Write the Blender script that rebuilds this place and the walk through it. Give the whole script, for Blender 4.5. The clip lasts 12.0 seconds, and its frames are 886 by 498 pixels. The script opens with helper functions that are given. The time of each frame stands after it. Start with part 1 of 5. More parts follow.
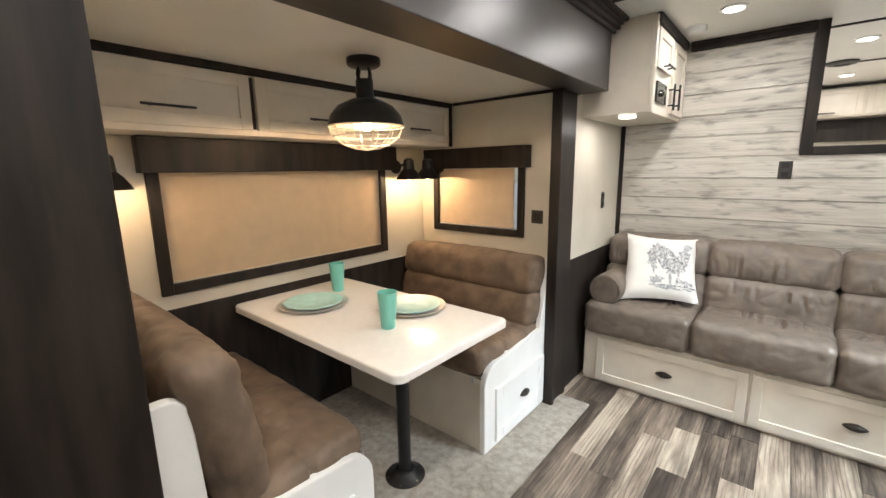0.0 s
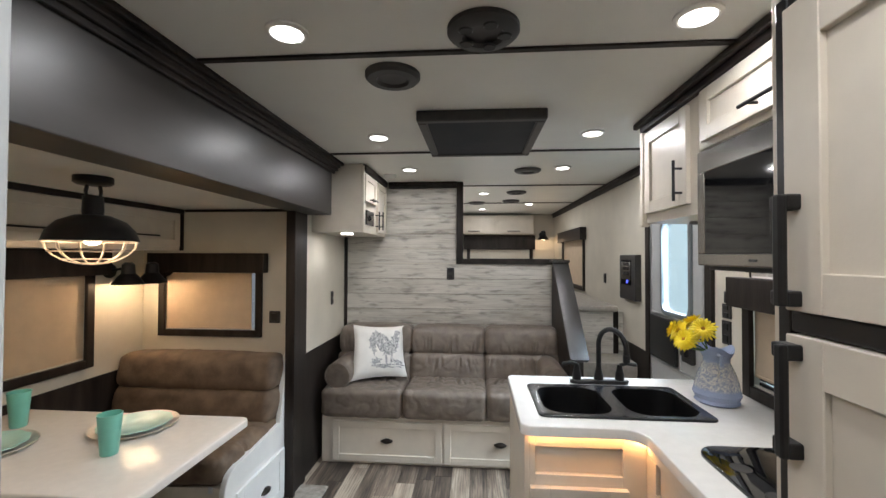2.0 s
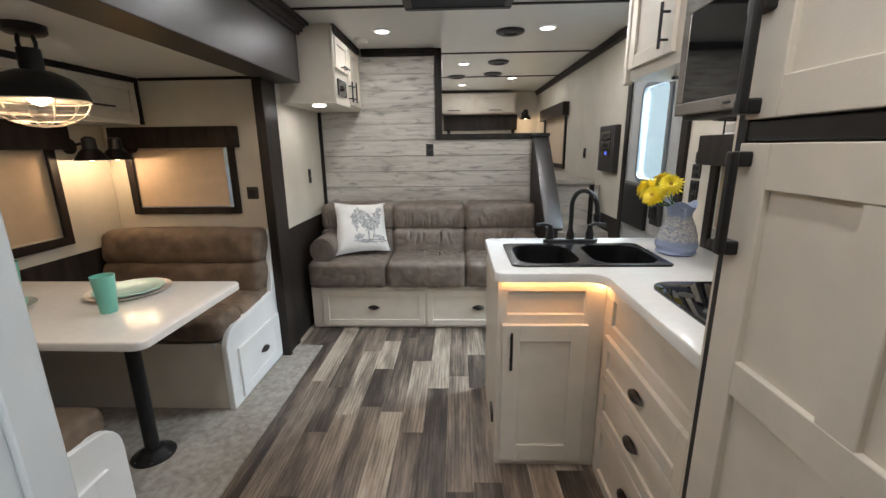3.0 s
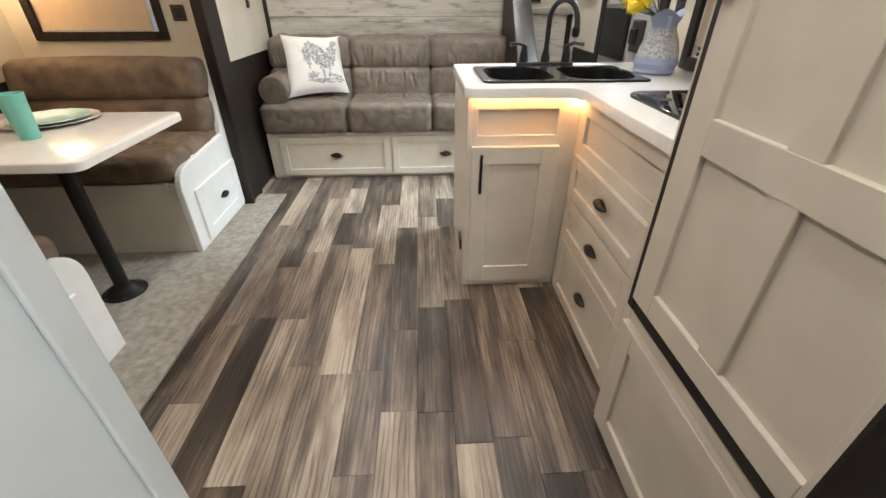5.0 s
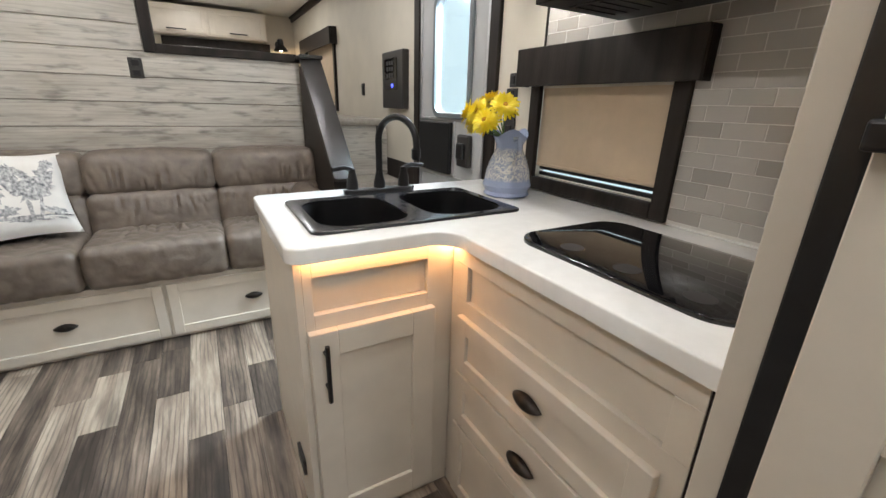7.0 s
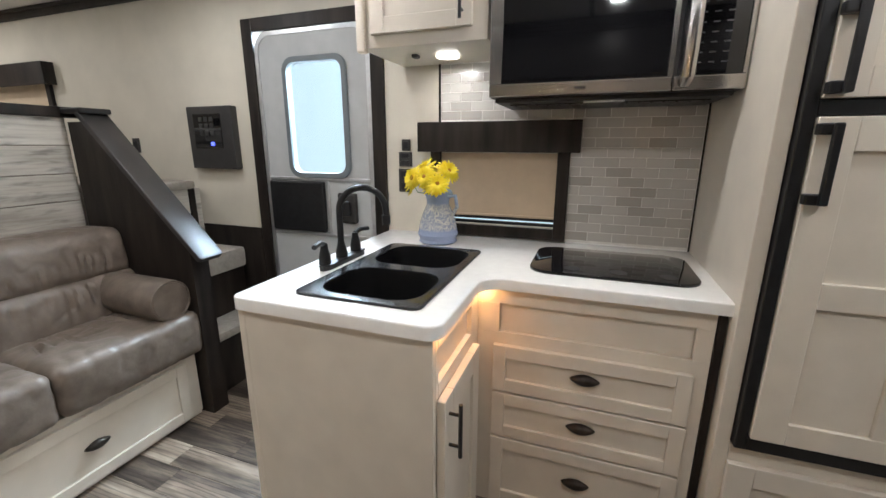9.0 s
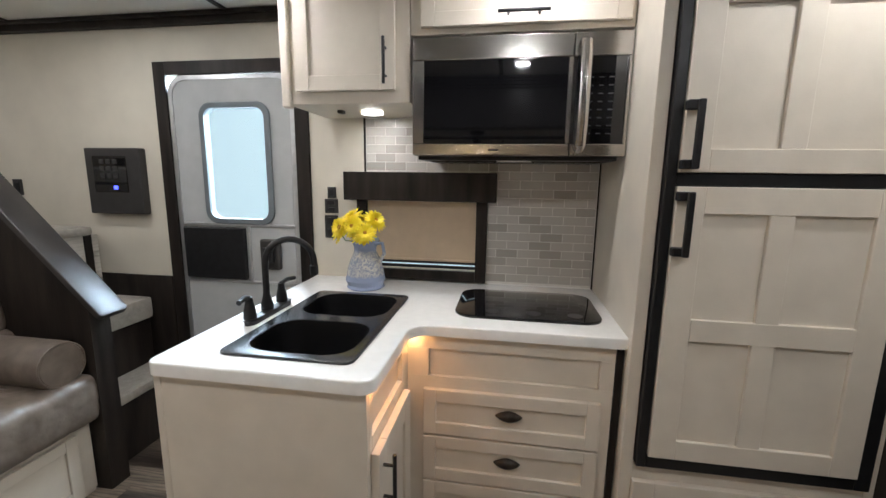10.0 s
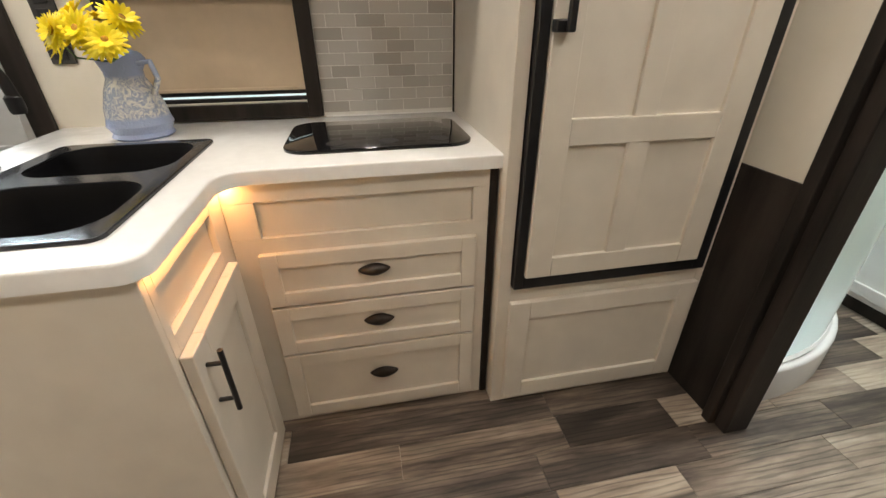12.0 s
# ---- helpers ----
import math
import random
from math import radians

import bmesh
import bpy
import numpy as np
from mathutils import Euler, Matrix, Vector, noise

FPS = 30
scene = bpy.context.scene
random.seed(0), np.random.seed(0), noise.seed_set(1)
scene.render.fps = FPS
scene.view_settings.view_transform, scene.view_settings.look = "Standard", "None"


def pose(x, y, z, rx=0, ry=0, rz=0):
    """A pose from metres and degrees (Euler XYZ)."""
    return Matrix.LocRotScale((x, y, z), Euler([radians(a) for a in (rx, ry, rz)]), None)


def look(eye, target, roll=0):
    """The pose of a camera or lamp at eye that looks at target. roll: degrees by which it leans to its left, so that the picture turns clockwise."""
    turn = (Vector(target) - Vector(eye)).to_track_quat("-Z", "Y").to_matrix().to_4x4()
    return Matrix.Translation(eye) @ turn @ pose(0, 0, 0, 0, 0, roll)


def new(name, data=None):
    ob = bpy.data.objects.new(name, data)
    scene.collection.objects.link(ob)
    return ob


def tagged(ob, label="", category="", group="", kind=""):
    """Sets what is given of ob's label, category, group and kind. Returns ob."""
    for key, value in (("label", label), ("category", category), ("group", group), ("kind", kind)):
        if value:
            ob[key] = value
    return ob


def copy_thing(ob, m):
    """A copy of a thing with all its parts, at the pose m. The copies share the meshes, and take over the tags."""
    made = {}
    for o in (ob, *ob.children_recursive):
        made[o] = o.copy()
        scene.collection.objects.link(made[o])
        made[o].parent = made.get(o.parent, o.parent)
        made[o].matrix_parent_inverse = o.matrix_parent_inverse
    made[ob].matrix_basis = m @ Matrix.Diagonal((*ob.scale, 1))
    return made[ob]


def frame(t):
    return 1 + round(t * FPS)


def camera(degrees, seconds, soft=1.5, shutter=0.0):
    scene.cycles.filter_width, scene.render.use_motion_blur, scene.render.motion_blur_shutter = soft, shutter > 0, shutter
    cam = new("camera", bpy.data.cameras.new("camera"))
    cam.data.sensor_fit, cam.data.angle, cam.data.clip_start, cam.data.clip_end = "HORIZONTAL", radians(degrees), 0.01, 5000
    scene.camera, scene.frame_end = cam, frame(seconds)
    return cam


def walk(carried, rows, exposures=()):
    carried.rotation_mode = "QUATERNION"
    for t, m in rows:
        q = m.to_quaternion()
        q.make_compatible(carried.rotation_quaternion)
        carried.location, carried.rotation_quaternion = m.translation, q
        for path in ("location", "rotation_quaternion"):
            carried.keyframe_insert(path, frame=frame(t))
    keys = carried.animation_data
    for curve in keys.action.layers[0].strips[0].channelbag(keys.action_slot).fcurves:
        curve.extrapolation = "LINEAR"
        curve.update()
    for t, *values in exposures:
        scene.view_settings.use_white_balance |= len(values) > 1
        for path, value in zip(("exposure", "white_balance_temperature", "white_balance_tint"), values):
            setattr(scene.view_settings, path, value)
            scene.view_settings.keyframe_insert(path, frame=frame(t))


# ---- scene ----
cam = camera(94.2, 12.0)
PATH = [
    (0, (0.159, 0.117, 1.405), (-1.107, 1.618, 1.029), -0.8),
    (0.5, (0.199, -0.004, 1.407), (-0.67, 1.772, 1.109), 0.2),
    (1, (0.246, -0.094, 1.427), (-0.278, 1.83, 1.279), 0.8),
    (1.5, (0.305, -0.176, 1.481), (0.019, 1.803, 1.485), 0.7),
    (2, (0.336, -0.283, 1.527), (0.178, 1.711, 1.564), 0.2),
    (2.5, (0.339, -0.299, 1.479), (0.243, 1.69, 1.299), -0.3),
    (3, (0.354, -0.316, 1.398), (0.283, 1.625, 0.919), -0.7),
    (3.5, (0.348, -0.355, 1.324), (0.293, 1.487, 0.548), -0.9),
    (5.5, (0.341, -0.311, 1.187), (0.572, 1.377, 0.14), 1.1),
    (6, (0.318, -0.148, 1.213), (0.775, 1.595, 0.346), 1.9),
    (6.5, (0.336, 0.044, 1.226), (1.032, 1.776, 0.506), 2.2),
    (7, (0.376, 0.337, 1.226), (1.323, 1.971, 0.569), 1.7),
    (9, (-0.345, 0.941, 1.335), (1.482, 1.593, 0.846), 0.1),
    (9.5, (-0.385, 0.942, 1.395), (1.521, 1.429, 1.034), 0.6),
    (10, (-0.407, 0.938, 1.413), (1.54, 1.244, 1.074), 0.8),
    (10.5, (-0.426, 0.898, 1.412), (1.522, 1.052, 0.986), 0.7),
    (11, (-0.438, 0.879, 1.354), (1.463, 0.903, 0.732), 0.5),
    (11.5, (-0.384, 0.895, 1.292), (1.428, 0.797, 0.45), 0.3),
    (12, (-0.104, 0.907, 1.223), (1.613, 0.572, 0.254), -0.3),
]
EXPOSURE = ((0.0, 0.38, 6400, 10), (0.5, 0.12, 6450, 10), (1.0, -0.05, 6250, 10), (1.5, -0.20, 6050, 10), (2.5, -0.47, 6050, 10), (3.5, -0.27, 6250, 10),
            (5.5, 0.15, 6500, 10), (6.5, -0.02, 6350, 10), (7.0, -0.13, 6250, 10), (9.0, -0.20, 6050, 10), (10.0, -0.38, 6050, 10), (11.0, -0.20, 6300, 10), (12.0, -0.03, 6850, 10))
walk(cam, [(t, look(eye, target, roll)) for t, eye, target, roll in PATH], EXPOSURE)

# ---- world ----
world = bpy.data.worlds.new("world")
scene.world = world
world.use_nodes = True
wn = world.node_tree
sky = wn.nodes.new("ShaderNodeTexSky")
sky.sky_type, sky.sun_disc = "NISHITA", False
sky.sun_elevation, sky.sun_rotation = radians(50), radians(60)
wn.links.new(sky.outputs[0], wn.nodes["Background"].inputs[0])
wn.nodes["Background"].inputs[1].default_value = 0.12
sun = new("sun", bpy.data.lights.new("sun", "SUN"))
sun.data.energy, sun.data.angle, sun.data.color = 2.5, radians(0.5), (1, 0.95, 0.88)
sun.matrix_world = look((5, 5, 8), (0, 0, 0))

WARM, NEUT, COOL = (1.0, 0.66, 0.36), (1.0, 0.955, 0.91), (0.78, 0.90, 1.0)
CEIL = 2.19


def lamp(name, kind, loc, target, watts, color, size=0.1, size_y=None, spread=None):
    data = bpy.data.lights.new(name, kind)
    data.energy, data.color = watts, color
    if kind == "AREA":
        data.shape = "RECTANGLE" if size_y else "DISK"
        data.size = size
        if size_y:
            data.size_y = size_y
        if spread:
            data.spread = radians(spread)
    else:
        data.shadow_soft_size = size
    ob = new(name, data)
    ob.matrix_world = look(loc, target)
    return ob


DOWN = [(-0.20, 1.95), (0.955, 1.95), (-0.165, 2.80), (0.975, 2.80), (-0.22, 0.88), (0.94, 0.88), (-0.22, 0.02), (0.62, 0.02)]
LOFT = [(0.42, 4.0), (1.0, 4.9), (0.42, 5.4)]
for x, y in DOWN:
    lamp("downlight_lamp", "AREA", (x, y, CEIL - 0.025), (x, y, 0), 5.8, NEUT, 0.09)
for x, y in LOFT:
    lamp("downlight_lamp", "AREA", (x, y, CEIL - 0.025), (x, y, 0), 5.0, NEUT, 0.09)
lamp("bath_lamp", "AREA", (0.55, -1.25, CEIL - 0.03), (0.55, -1.25, 0), 20, (0.95, 0.97, 1.0), 0.16)
# Unseen fill lamp added under the closed ceiling to brighten the frosted shower screen.
lamp("shower_fill", "AREA", (1.18, -0.72, CEIL - 0.01), (1.18, -0.72, 0), 16, (0.80, 0.93, 1.0), 0.30, 0.30)
lamp("door_daylight", "AREA", (1.97, 2.39, 1.96), (0.3, 1.9, 0.3), 140, (0.74, 0.89, 1.0), 0.5, 0.25)
lamp("dinette_bulb", "POINT", (-1.195, 1.25, 1.59), (0, 0, 0), 17, WARM, 0.03)
lamp("sconce_bulb", "POINT", (-1.80, 2.11, 1.345), (0, 0, 0), 3.2, WARM, 0.02)
lamp("sconce_bulb", "POINT", (-1.77, 2.235, 1.345), (0, 0, 0), 3.2, WARM, 0.02)
lamp("sconce_bulb", "POINT", (-1.80, 0.53, 1.345), (0, 0, 0), 2.2, WARM, 0.02)
lamp("sconce_bulb", "POINT", (1.36, 6.05, 1.74), (0, 0, 0), 1.2, WARM, 0.02)
lamp("strip_led", "AREA", (0.73, 1.262, 0.869), (0.73, 1.30, 0.6), 0.55, (1.0, 0.45, 0.14), 0.40, 0.010)
lamp("strip_led", "POINT", (0.936, 1.256, 0.860), (0.96, 0.95, 0), 0.28, (1.0, 0.52, 0.20), 0.008)
lamp("puck_lamp", "AREA", (1.36, 1.53, 1.675), (1.36, 1.53, 0), 1.6, NEUT, 0.06)
lamp("puck_lamp", "AREA", (-0.62, 2.72, 1.685), (-0.62, 2.72, 0), 1.6, NEUT, 0.06)


# ---- materials ----
def shader(name, base, rough=0.5, metal=0.0, var=0.08, scale=6.0, bump=0.0, bscale=60.0, dirt=0.0, coat=0.0, stretch=(1, 1, 1), dark=None, spec=0.5):
    m = bpy.data.materials.new(name)
    m.use_nodes = True
    t = m.node_tree
    p = t.nodes["Principled BSDF"]
    p.inputs["Roughness"].default_value, p.inputs["Metallic"].default_value = rough, metal
    p.inputs["Coat Weight"].default_value, p.inputs["Specular IOR Level"].default_value = coat, spec
    co = t.nodes.new("ShaderNodeTexCoord")
    mp = t.nodes.new("ShaderNodeMapping")
    mp.inputs["Scale"].default_value = stretch
    t.links.new(co.outputs["Object"], mp.inputs[0])
    n1 = t.nodes.new("ShaderNodeTexNoise")
    n1.inputs["Scale"].default_value, n1.inputs["Detail"].default_value = scale, 6
    t.links.new(mp.outputs[0], n1.inputs["Vector"])
    mix = t.nodes.new("ShaderNodeMix")
    mix.data_type = "RGBA"
    lo = dark or tuple(c * (1 - 2 * var) for c in base)
    hi = base if dark else tuple(min(1, c * (1 + 2 * var)) for c in base)
    mix.inputs["A"].default_value, mix.inputs["B"].default_value = (*lo, 1), (*hi, 1)
    ramp = t.nodes.new("ShaderNodeMapRange")
    ramp.inputs["From Min"].default_value, ramp.inputs["From Max"].default_value = 0.3, 0.7
    t.links.new(n1.outputs["Fac"], ramp.inputs["Value"])
    t.links.new(ramp.outputs[0], mix.inputs["Factor"])
    t.links.new(mix.outputs["Result"], p.inputs["Base Color"])
    rr = t.nodes.new("ShaderNodeMapRange")
    rr.inputs["To Min"].default_value, rr.inputs["To Max"].default_value = max(0.02, rough * 0.85), min(1, rough * 1.15)
    t.links.new(n1.outputs["Fac"], rr.inputs["Value"])
    t.links.new(rr.outputs[0], p.inputs["Roughness"])
    if bump:
        n2 = t.nodes.new("ShaderNodeTexNoise")
        n2.inputs["Scale"].default_value, n2.inputs["Detail"].default_value = bscale, 4
        t.links.new(mp.outputs[0], n2.inputs["Vector"])
        b = t.nodes.new("ShaderNodeBump")
        b.inputs["Strength"].default_value, b.inputs["Distance"].default_value = bump, 0.004
        t.links.new(n2.outputs["Fac"], b.inputs["Height"])
        t.links.new(b.outputs[0], p.inputs["Normal"])
    return m


def emitter(name, color, power):
    m = bpy.data.materials.new(name)
    m.use_nodes = True
    p = m.node_tree.nodes["Principled BSDF"]
    p.inputs["Base Color"].default_value = (0.02, 0.02, 0.02, 1)
    p.inputs["Emission Color"].default_value = (*color, 1)
    p.inputs["Emission Strength"].default_value = power
    return m


def glass(name, color, rough=0.0):
    m = bpy.data.materials.new(name)
    m.use_nodes = True
    p = m.node_tree.nodes["Principled BSDF"]
    p.inputs["Base Color"].default_value = (*color, 1)
    p.inputs["Roughness"].default_value = rough
    p.inputs["Transmission Weight"].default_value = 1.0
    p.inputs["IOR"].default_value = 1.45
    return m


def plank_shader(name, palette, grain_axis, rough, line=0.6, knots=0.5, spread=1.0, fine=1.0, fleck=(0.3, 7)):
    """Wood boards: a tone for each board, long grain streaks, dark figure and knots."""
    m = bpy.data.materials.new(name)
    m.use_nodes = True
    t = m.node_tree
    p = t.nodes["Principled BSDF"]
    co, info = t.nodes.new("ShaderNodeTexCoord"), t.nodes.new("ShaderNodeObjectInfo")
    off = t.nodes.new("ShaderNodeVectorMath")
    off.operation = "MULTIPLY_ADD"
    off.inputs[1].default_value = (1, 1, 1)
    mulv = t.nodes.new("ShaderNodeVectorMath")
    mulv.operation = "SCALE"
    mulv.inputs[0].default_value = (37, 53, 19)
    t.links.new(info.outputs["Random"], mulv.inputs["Scale"])
    t.links.new(co.outputs["Object"], off.inputs[0])
    t.links.new(mulv.outputs[0], off.inputs[2])

    def stretched(k, s):
        mp = t.nodes.new("ShaderNodeMapping")
        mp.inputs["Scale"].default_value = [s if i != grain_axis else s * k for i in range(3)]
        t.links.new(off.outputs[0], mp.inputs[0])
        return mp.outputs[0]

    ramp = t.nodes.new("ShaderNodeValToRGB")
    e = ramp.color_ramp.elements
    while len(e) < len(palette):
        e.new(0.5)
    for i, c in enumerate(palette):
        e[i].position, e[i].color = i / (len(palette) - 1), (*c, 1)
    n0 = t.nodes.new("ShaderNodeTexNoise")
    n0.inputs["Scale"].default_value, n0.inputs["Detail"].default_value, n0.inputs["Roughness"].default_value = 1, 6, 0.62
    t.links.new(stretched(0.12, 14 * fine), n0.inputs["Vector"])
    add = t.nodes.new("ShaderNodeMath")
    add.operation = "MULTIPLY_ADD"
    add.inputs[1].default_value = 2.0
    sub = t.nodes.new("ShaderNodeMath")
    sub.operation = "MULTIPLY_ADD"
    sub.inputs[1].default_value, sub.inputs[2].default_value = spread, -0.5 - 0.5 * spread
    t.links.new(info.outputs["Random"], sub.inputs[0])
    t.links.new(n0.outputs["Fac"], add.inputs[0])
    t.links.new(sub.outputs[0], add.inputs[2])
    t.links.new(add.outputs[0], ramp.inputs[0])
    wave = t.nodes.new("ShaderNodeTexWave")
    wave.wave_type, wave.bands_direction = "BANDS", "XYZ"[1 if grain_axis == 0 else 0]
    if grain_axis == 0:
        wave.bands_direction = "Z"
    wave.inputs["Scale"].default_value, wave.inputs["Distortion"].default_value = 1.0, 7.5
    wave.inputs["Detail"].default_value, wave.inputs["Detail Scale"].default_value = 4, 1.4
    t.links.new(stretched(0.10, 13 * fine), wave.inputs["Vector"])
    wr = t.nodes.new("ShaderNodeMapRange")
    wr.inputs["From Min"].default_value, wr.inputs["From Max"].default_value = 0.0, 0.36
    wr.inputs["To Min"].default_value, wr.inputs["To Max"].default_value = 1 - line, 1.0
    t.links.new(wave.outputs["Fac"], wr.inputs["Value"])
    n3 = t.nodes.new("ShaderNodeTexNoise")
    n3.inputs["Scale"].default_value, n3.inputs["Detail"].default_value = 1, 3
    t.links.new(stretched(*fleck), n3.inputs["Vector"])
    kr = t.nodes.new("ShaderNodeMapRange")
    kr.inputs["From Min"].default_value, kr.inputs["From Max"].default_value = 0.30, 0.46
    kr.inputs["To Min"].default_value, kr.inputs["To Max"].default_value = 1 - knots, 1.0
    t.links.new(n3.outputs["Fac"], kr.inputs["Value"])
    # the figure comes and goes along the board
    n4 = t.nodes.new("ShaderNodeTexNoise")
    n4.inputs["Scale"].default_value, n4.inputs["Detail"].default_value = 1, 2
    t.links.new(stretched(0.4, 5 * fine), n4.inputs["Vector"])
    fade = t.nodes.new("ShaderNodeMapRange")
    fade.inputs["From Min"].default_value, fade.inputs["From Max"].default_value = 0.30, 0.52
    t.links.new(n4.outputs["Fac"], fade.inputs["Value"])
    fig = t.nodes.new("ShaderNodeMix")
    fig.inputs["A"].default_value = 1.0
    t.links.new(fade.outputs[0], fig.inputs["Factor"])
    t.links.new(wr.outputs[0], fig.inputs["B"])
    mm = t.nodes.new("ShaderNodeMath")
    mm.operation = "MULTIPLY"
    t.links.new(fig.outputs["Result"], mm.inputs[0])
    t.links.new(kr.outputs[0], mm.inputs[1])
    mix = t.nodes.new("ShaderNodeVectorMath")
    mix.operation = "SCALE"
    t.links.new(ramp.outputs[0], mix.inputs[0])
    t.links.new(mm.outputs[0], mix.inputs["Scale"])
    t.links.new(mix.outputs[0], p.inputs["Base Color"])
    p.inputs["Roughness"].default_value = rough
    b = t.nodes.new("ShaderNodeBump")
    b.inputs["Strength"].default_value, b.inputs["Distance"].default_value = 0.25, 0.002
    t.links.new(mm.outputs[0], b.inputs["Height"])
    t.links.new(b.outputs[0], p.inputs["Normal"])
    return m


CREAM = shader("cream_wall_panel", (0.61, 0.565, 0.475), 0.55, var=0.03, scale=5, bump=0.08, bscale=220)
CEILM = shader("ceiling_panel", (0.74, 0.73, 0.68), 0.34, var=0.02, scale=3, bump=0.05, bscale=140)
WHITE = shader("painted_cabinet", (0.66, 0.60, 0.51), 0.36, var=0.025, scale=9, bump=0.06, bscale=130)
WHITE2 = shader("bright_white_paint", (0.80, 0.79, 0.76), 0.4, var=0.02, scale=7, bump=0.05, bscale=130)
DARK = shader("espresso_wood", (0.019, 0.0145, 0.012), 0.46, var=0.35, scale=3, bump=0.14, bscale=26, stretch=(5, 5, 0.7), spec=0.26)
DARKH = shader("espresso_fascia", (0.034, 0.030, 0.028), 0.37, var=0.3, scale=3.5, bump=0.35, bscale=8, stretch=(1, 0.4, 1))
LEATHER = shader("taupe_leather", (0.195, 0.158, 0.128), 0.40, scale=16, dark=(0.118, 0.094, 0.074), bump=0.6, bscale=34)
LEATHER2 = shader("brown_leather", (0.205, 0.143, 0.097), 0.60, scale=11, dark=(0.100, 0.070, 0.048), bump=0.7, bscale=26, spec=0.35)
BLACK = shader("matt_black_metal", (0.012, 0.012, 0.013), 0.38, 0.2, var=0.15, scale=30)
PLASTIC = shader("dark_bronze_plastic", (0.030, 0.028, 0.027), 0.45, var=0.1, scale=20, bump=0.05)
BLKGLASS = shader("black_glass", (0.006, 0.006, 0.007), 0.05, var=0.1, coat=0.4)
# Bowls are blacker than the rim: shade of the hollow put into the colour.
SINKM = shader("black_sink_bowl_shaded", (0.002, 0.002, 0.0025), 0.5, var=0.15, scale=40, spec=0.2)
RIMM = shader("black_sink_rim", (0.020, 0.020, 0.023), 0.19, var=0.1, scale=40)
STEEL = shader("brushed_steel", (0.46, 0.44, 0.42), 0.20, 1.0, var=0.01, scale=20)
COUNTER = shader("white_solid_surface", (0.83, 0.82, 0.79), 0.16, var=0.015, scale=30, coat=0.2)
TABLE = shader("white_laminate", (0.84, 0.80, 0.74), 0.19, var=0.015, scale=30)
SHADE = shader("roller_shade_fabric", (0.56, 0.44, 0.31), 0.8, var=0.03, scale=12, bump=0.15, bscale=400)
BRONZE = shader("oil_rubbed_bronze", (0.030, 0.024, 0.020), 0.36, 0.7, var=0.25, scale=40)
TEAL = shader("teal_plastic", (0.20, 0.56, 0.46), 0.36, var=0.03, scale=14)
MINT = shader("mint_plate", (0.50, 0.77, 0.69), 0.19, var=0.04, scale=18)
SILVER = shader("champagne_charger", (0.58, 0.54, 0.49), 0.36, 0.5, var=0.05, scale=50, bump=0.12, bscale=90)
CAGE = shader("white_wire", (0.80, 0.72, 0.62), 0.4, 0.0, var=0.03)
GREYDOOR = shader("grey_entry_door", (0.42, 0.43, 0.43), 0.4, var=0.03, scale=10, bump=0.05)
ALU = shader("aluminium_trim", (0.62, 0.63, 0.64), 0.37, 0.9, var=0.05, scale=30)
YELLOW = shader("yellow_petal", (0.90, 0.76, 0.015), 0.5, scale=60, dark=(0.86, 0.64, 0.005))
ORANGE = shader("flower_centre", (0.50, 0.24, 0.01), 0.7, var=0.2, scale=120)
LEAF = shader("stem_green", (0.08, 0.17, 0.04), 0.5, var=0.2, scale=30)
CLOTH = shader("white_cotton", (0.72, 0.70, 0.66), 0.85, var=0.03, scale=10, bump=0.2, bscale=300)
INK = shader("grey_print", (0.66, 0.655, 0.64), 0.85, scale=85, dark=(0.10, 0.105, 0.12), bump=0.2, bscale=300, stretch=(1, 1, 0.55))
TREAD = shader("stair_tread_carpet", (0.34, 0.31, 0.27), 0.9, var=0.06, scale=40, bump=0.5, bscale=300)
CARPET = shader("grey_beige_carpet", (0.40, 0.36, 0.31), 0.95, scale=34, dark=(0.235, 0.208, 0.175), bump=0.9, bscale=240)
GROUT = shader("tile_grout", (0.70, 0.68, 0.64), 0.8, var=0.04, scale=40)
ACRYL = shader("white_acrylic", (0.80, 0.80, 0.79), 0.15, var=0.01)
FROST = glass("frosted_shower_acrylic", (0.72, 0.90, 0.93), 0.35)
PANE = glass("window_glass", (0.92, 0.97, 0.98), 0.0)
LENS = emitter("light_lens", (1.0, 0.93, 0.82), 9)
BULB = emitter("bulb_glow", (1.0, 0.80, 0.52), 14)
LEDBLUE = emitter("blue_led", (0.08, 0.10, 1.0), 4)
OUTSIDE = emitter("bright_outdoors", (0.82, 0.95, 0.98), 1.12)
FLOORM = plank_shader("vinyl_plank", [(0.048, 0.037, 0.030), (0.112, 0.086, 0.067), (0.215, 0.166, 0.127), (0.33, 0.265, 0.203), (0.46, 0.385, 0.30)], 1, 0.34, 0.48, 0.5, 0.92, 1.35, (0.16, 13))
SHIPM = plank_shader("whitewashed_shiplap", [(0.31, 0.28, 0.24), (0.44, 0.41, 0.36), (0.55, 0.52, 0.465), (0.62, 0.59, 0.53)], 0, 0.55, 0.14, 0.50, 0.22, 1.3, (0.22, 30))


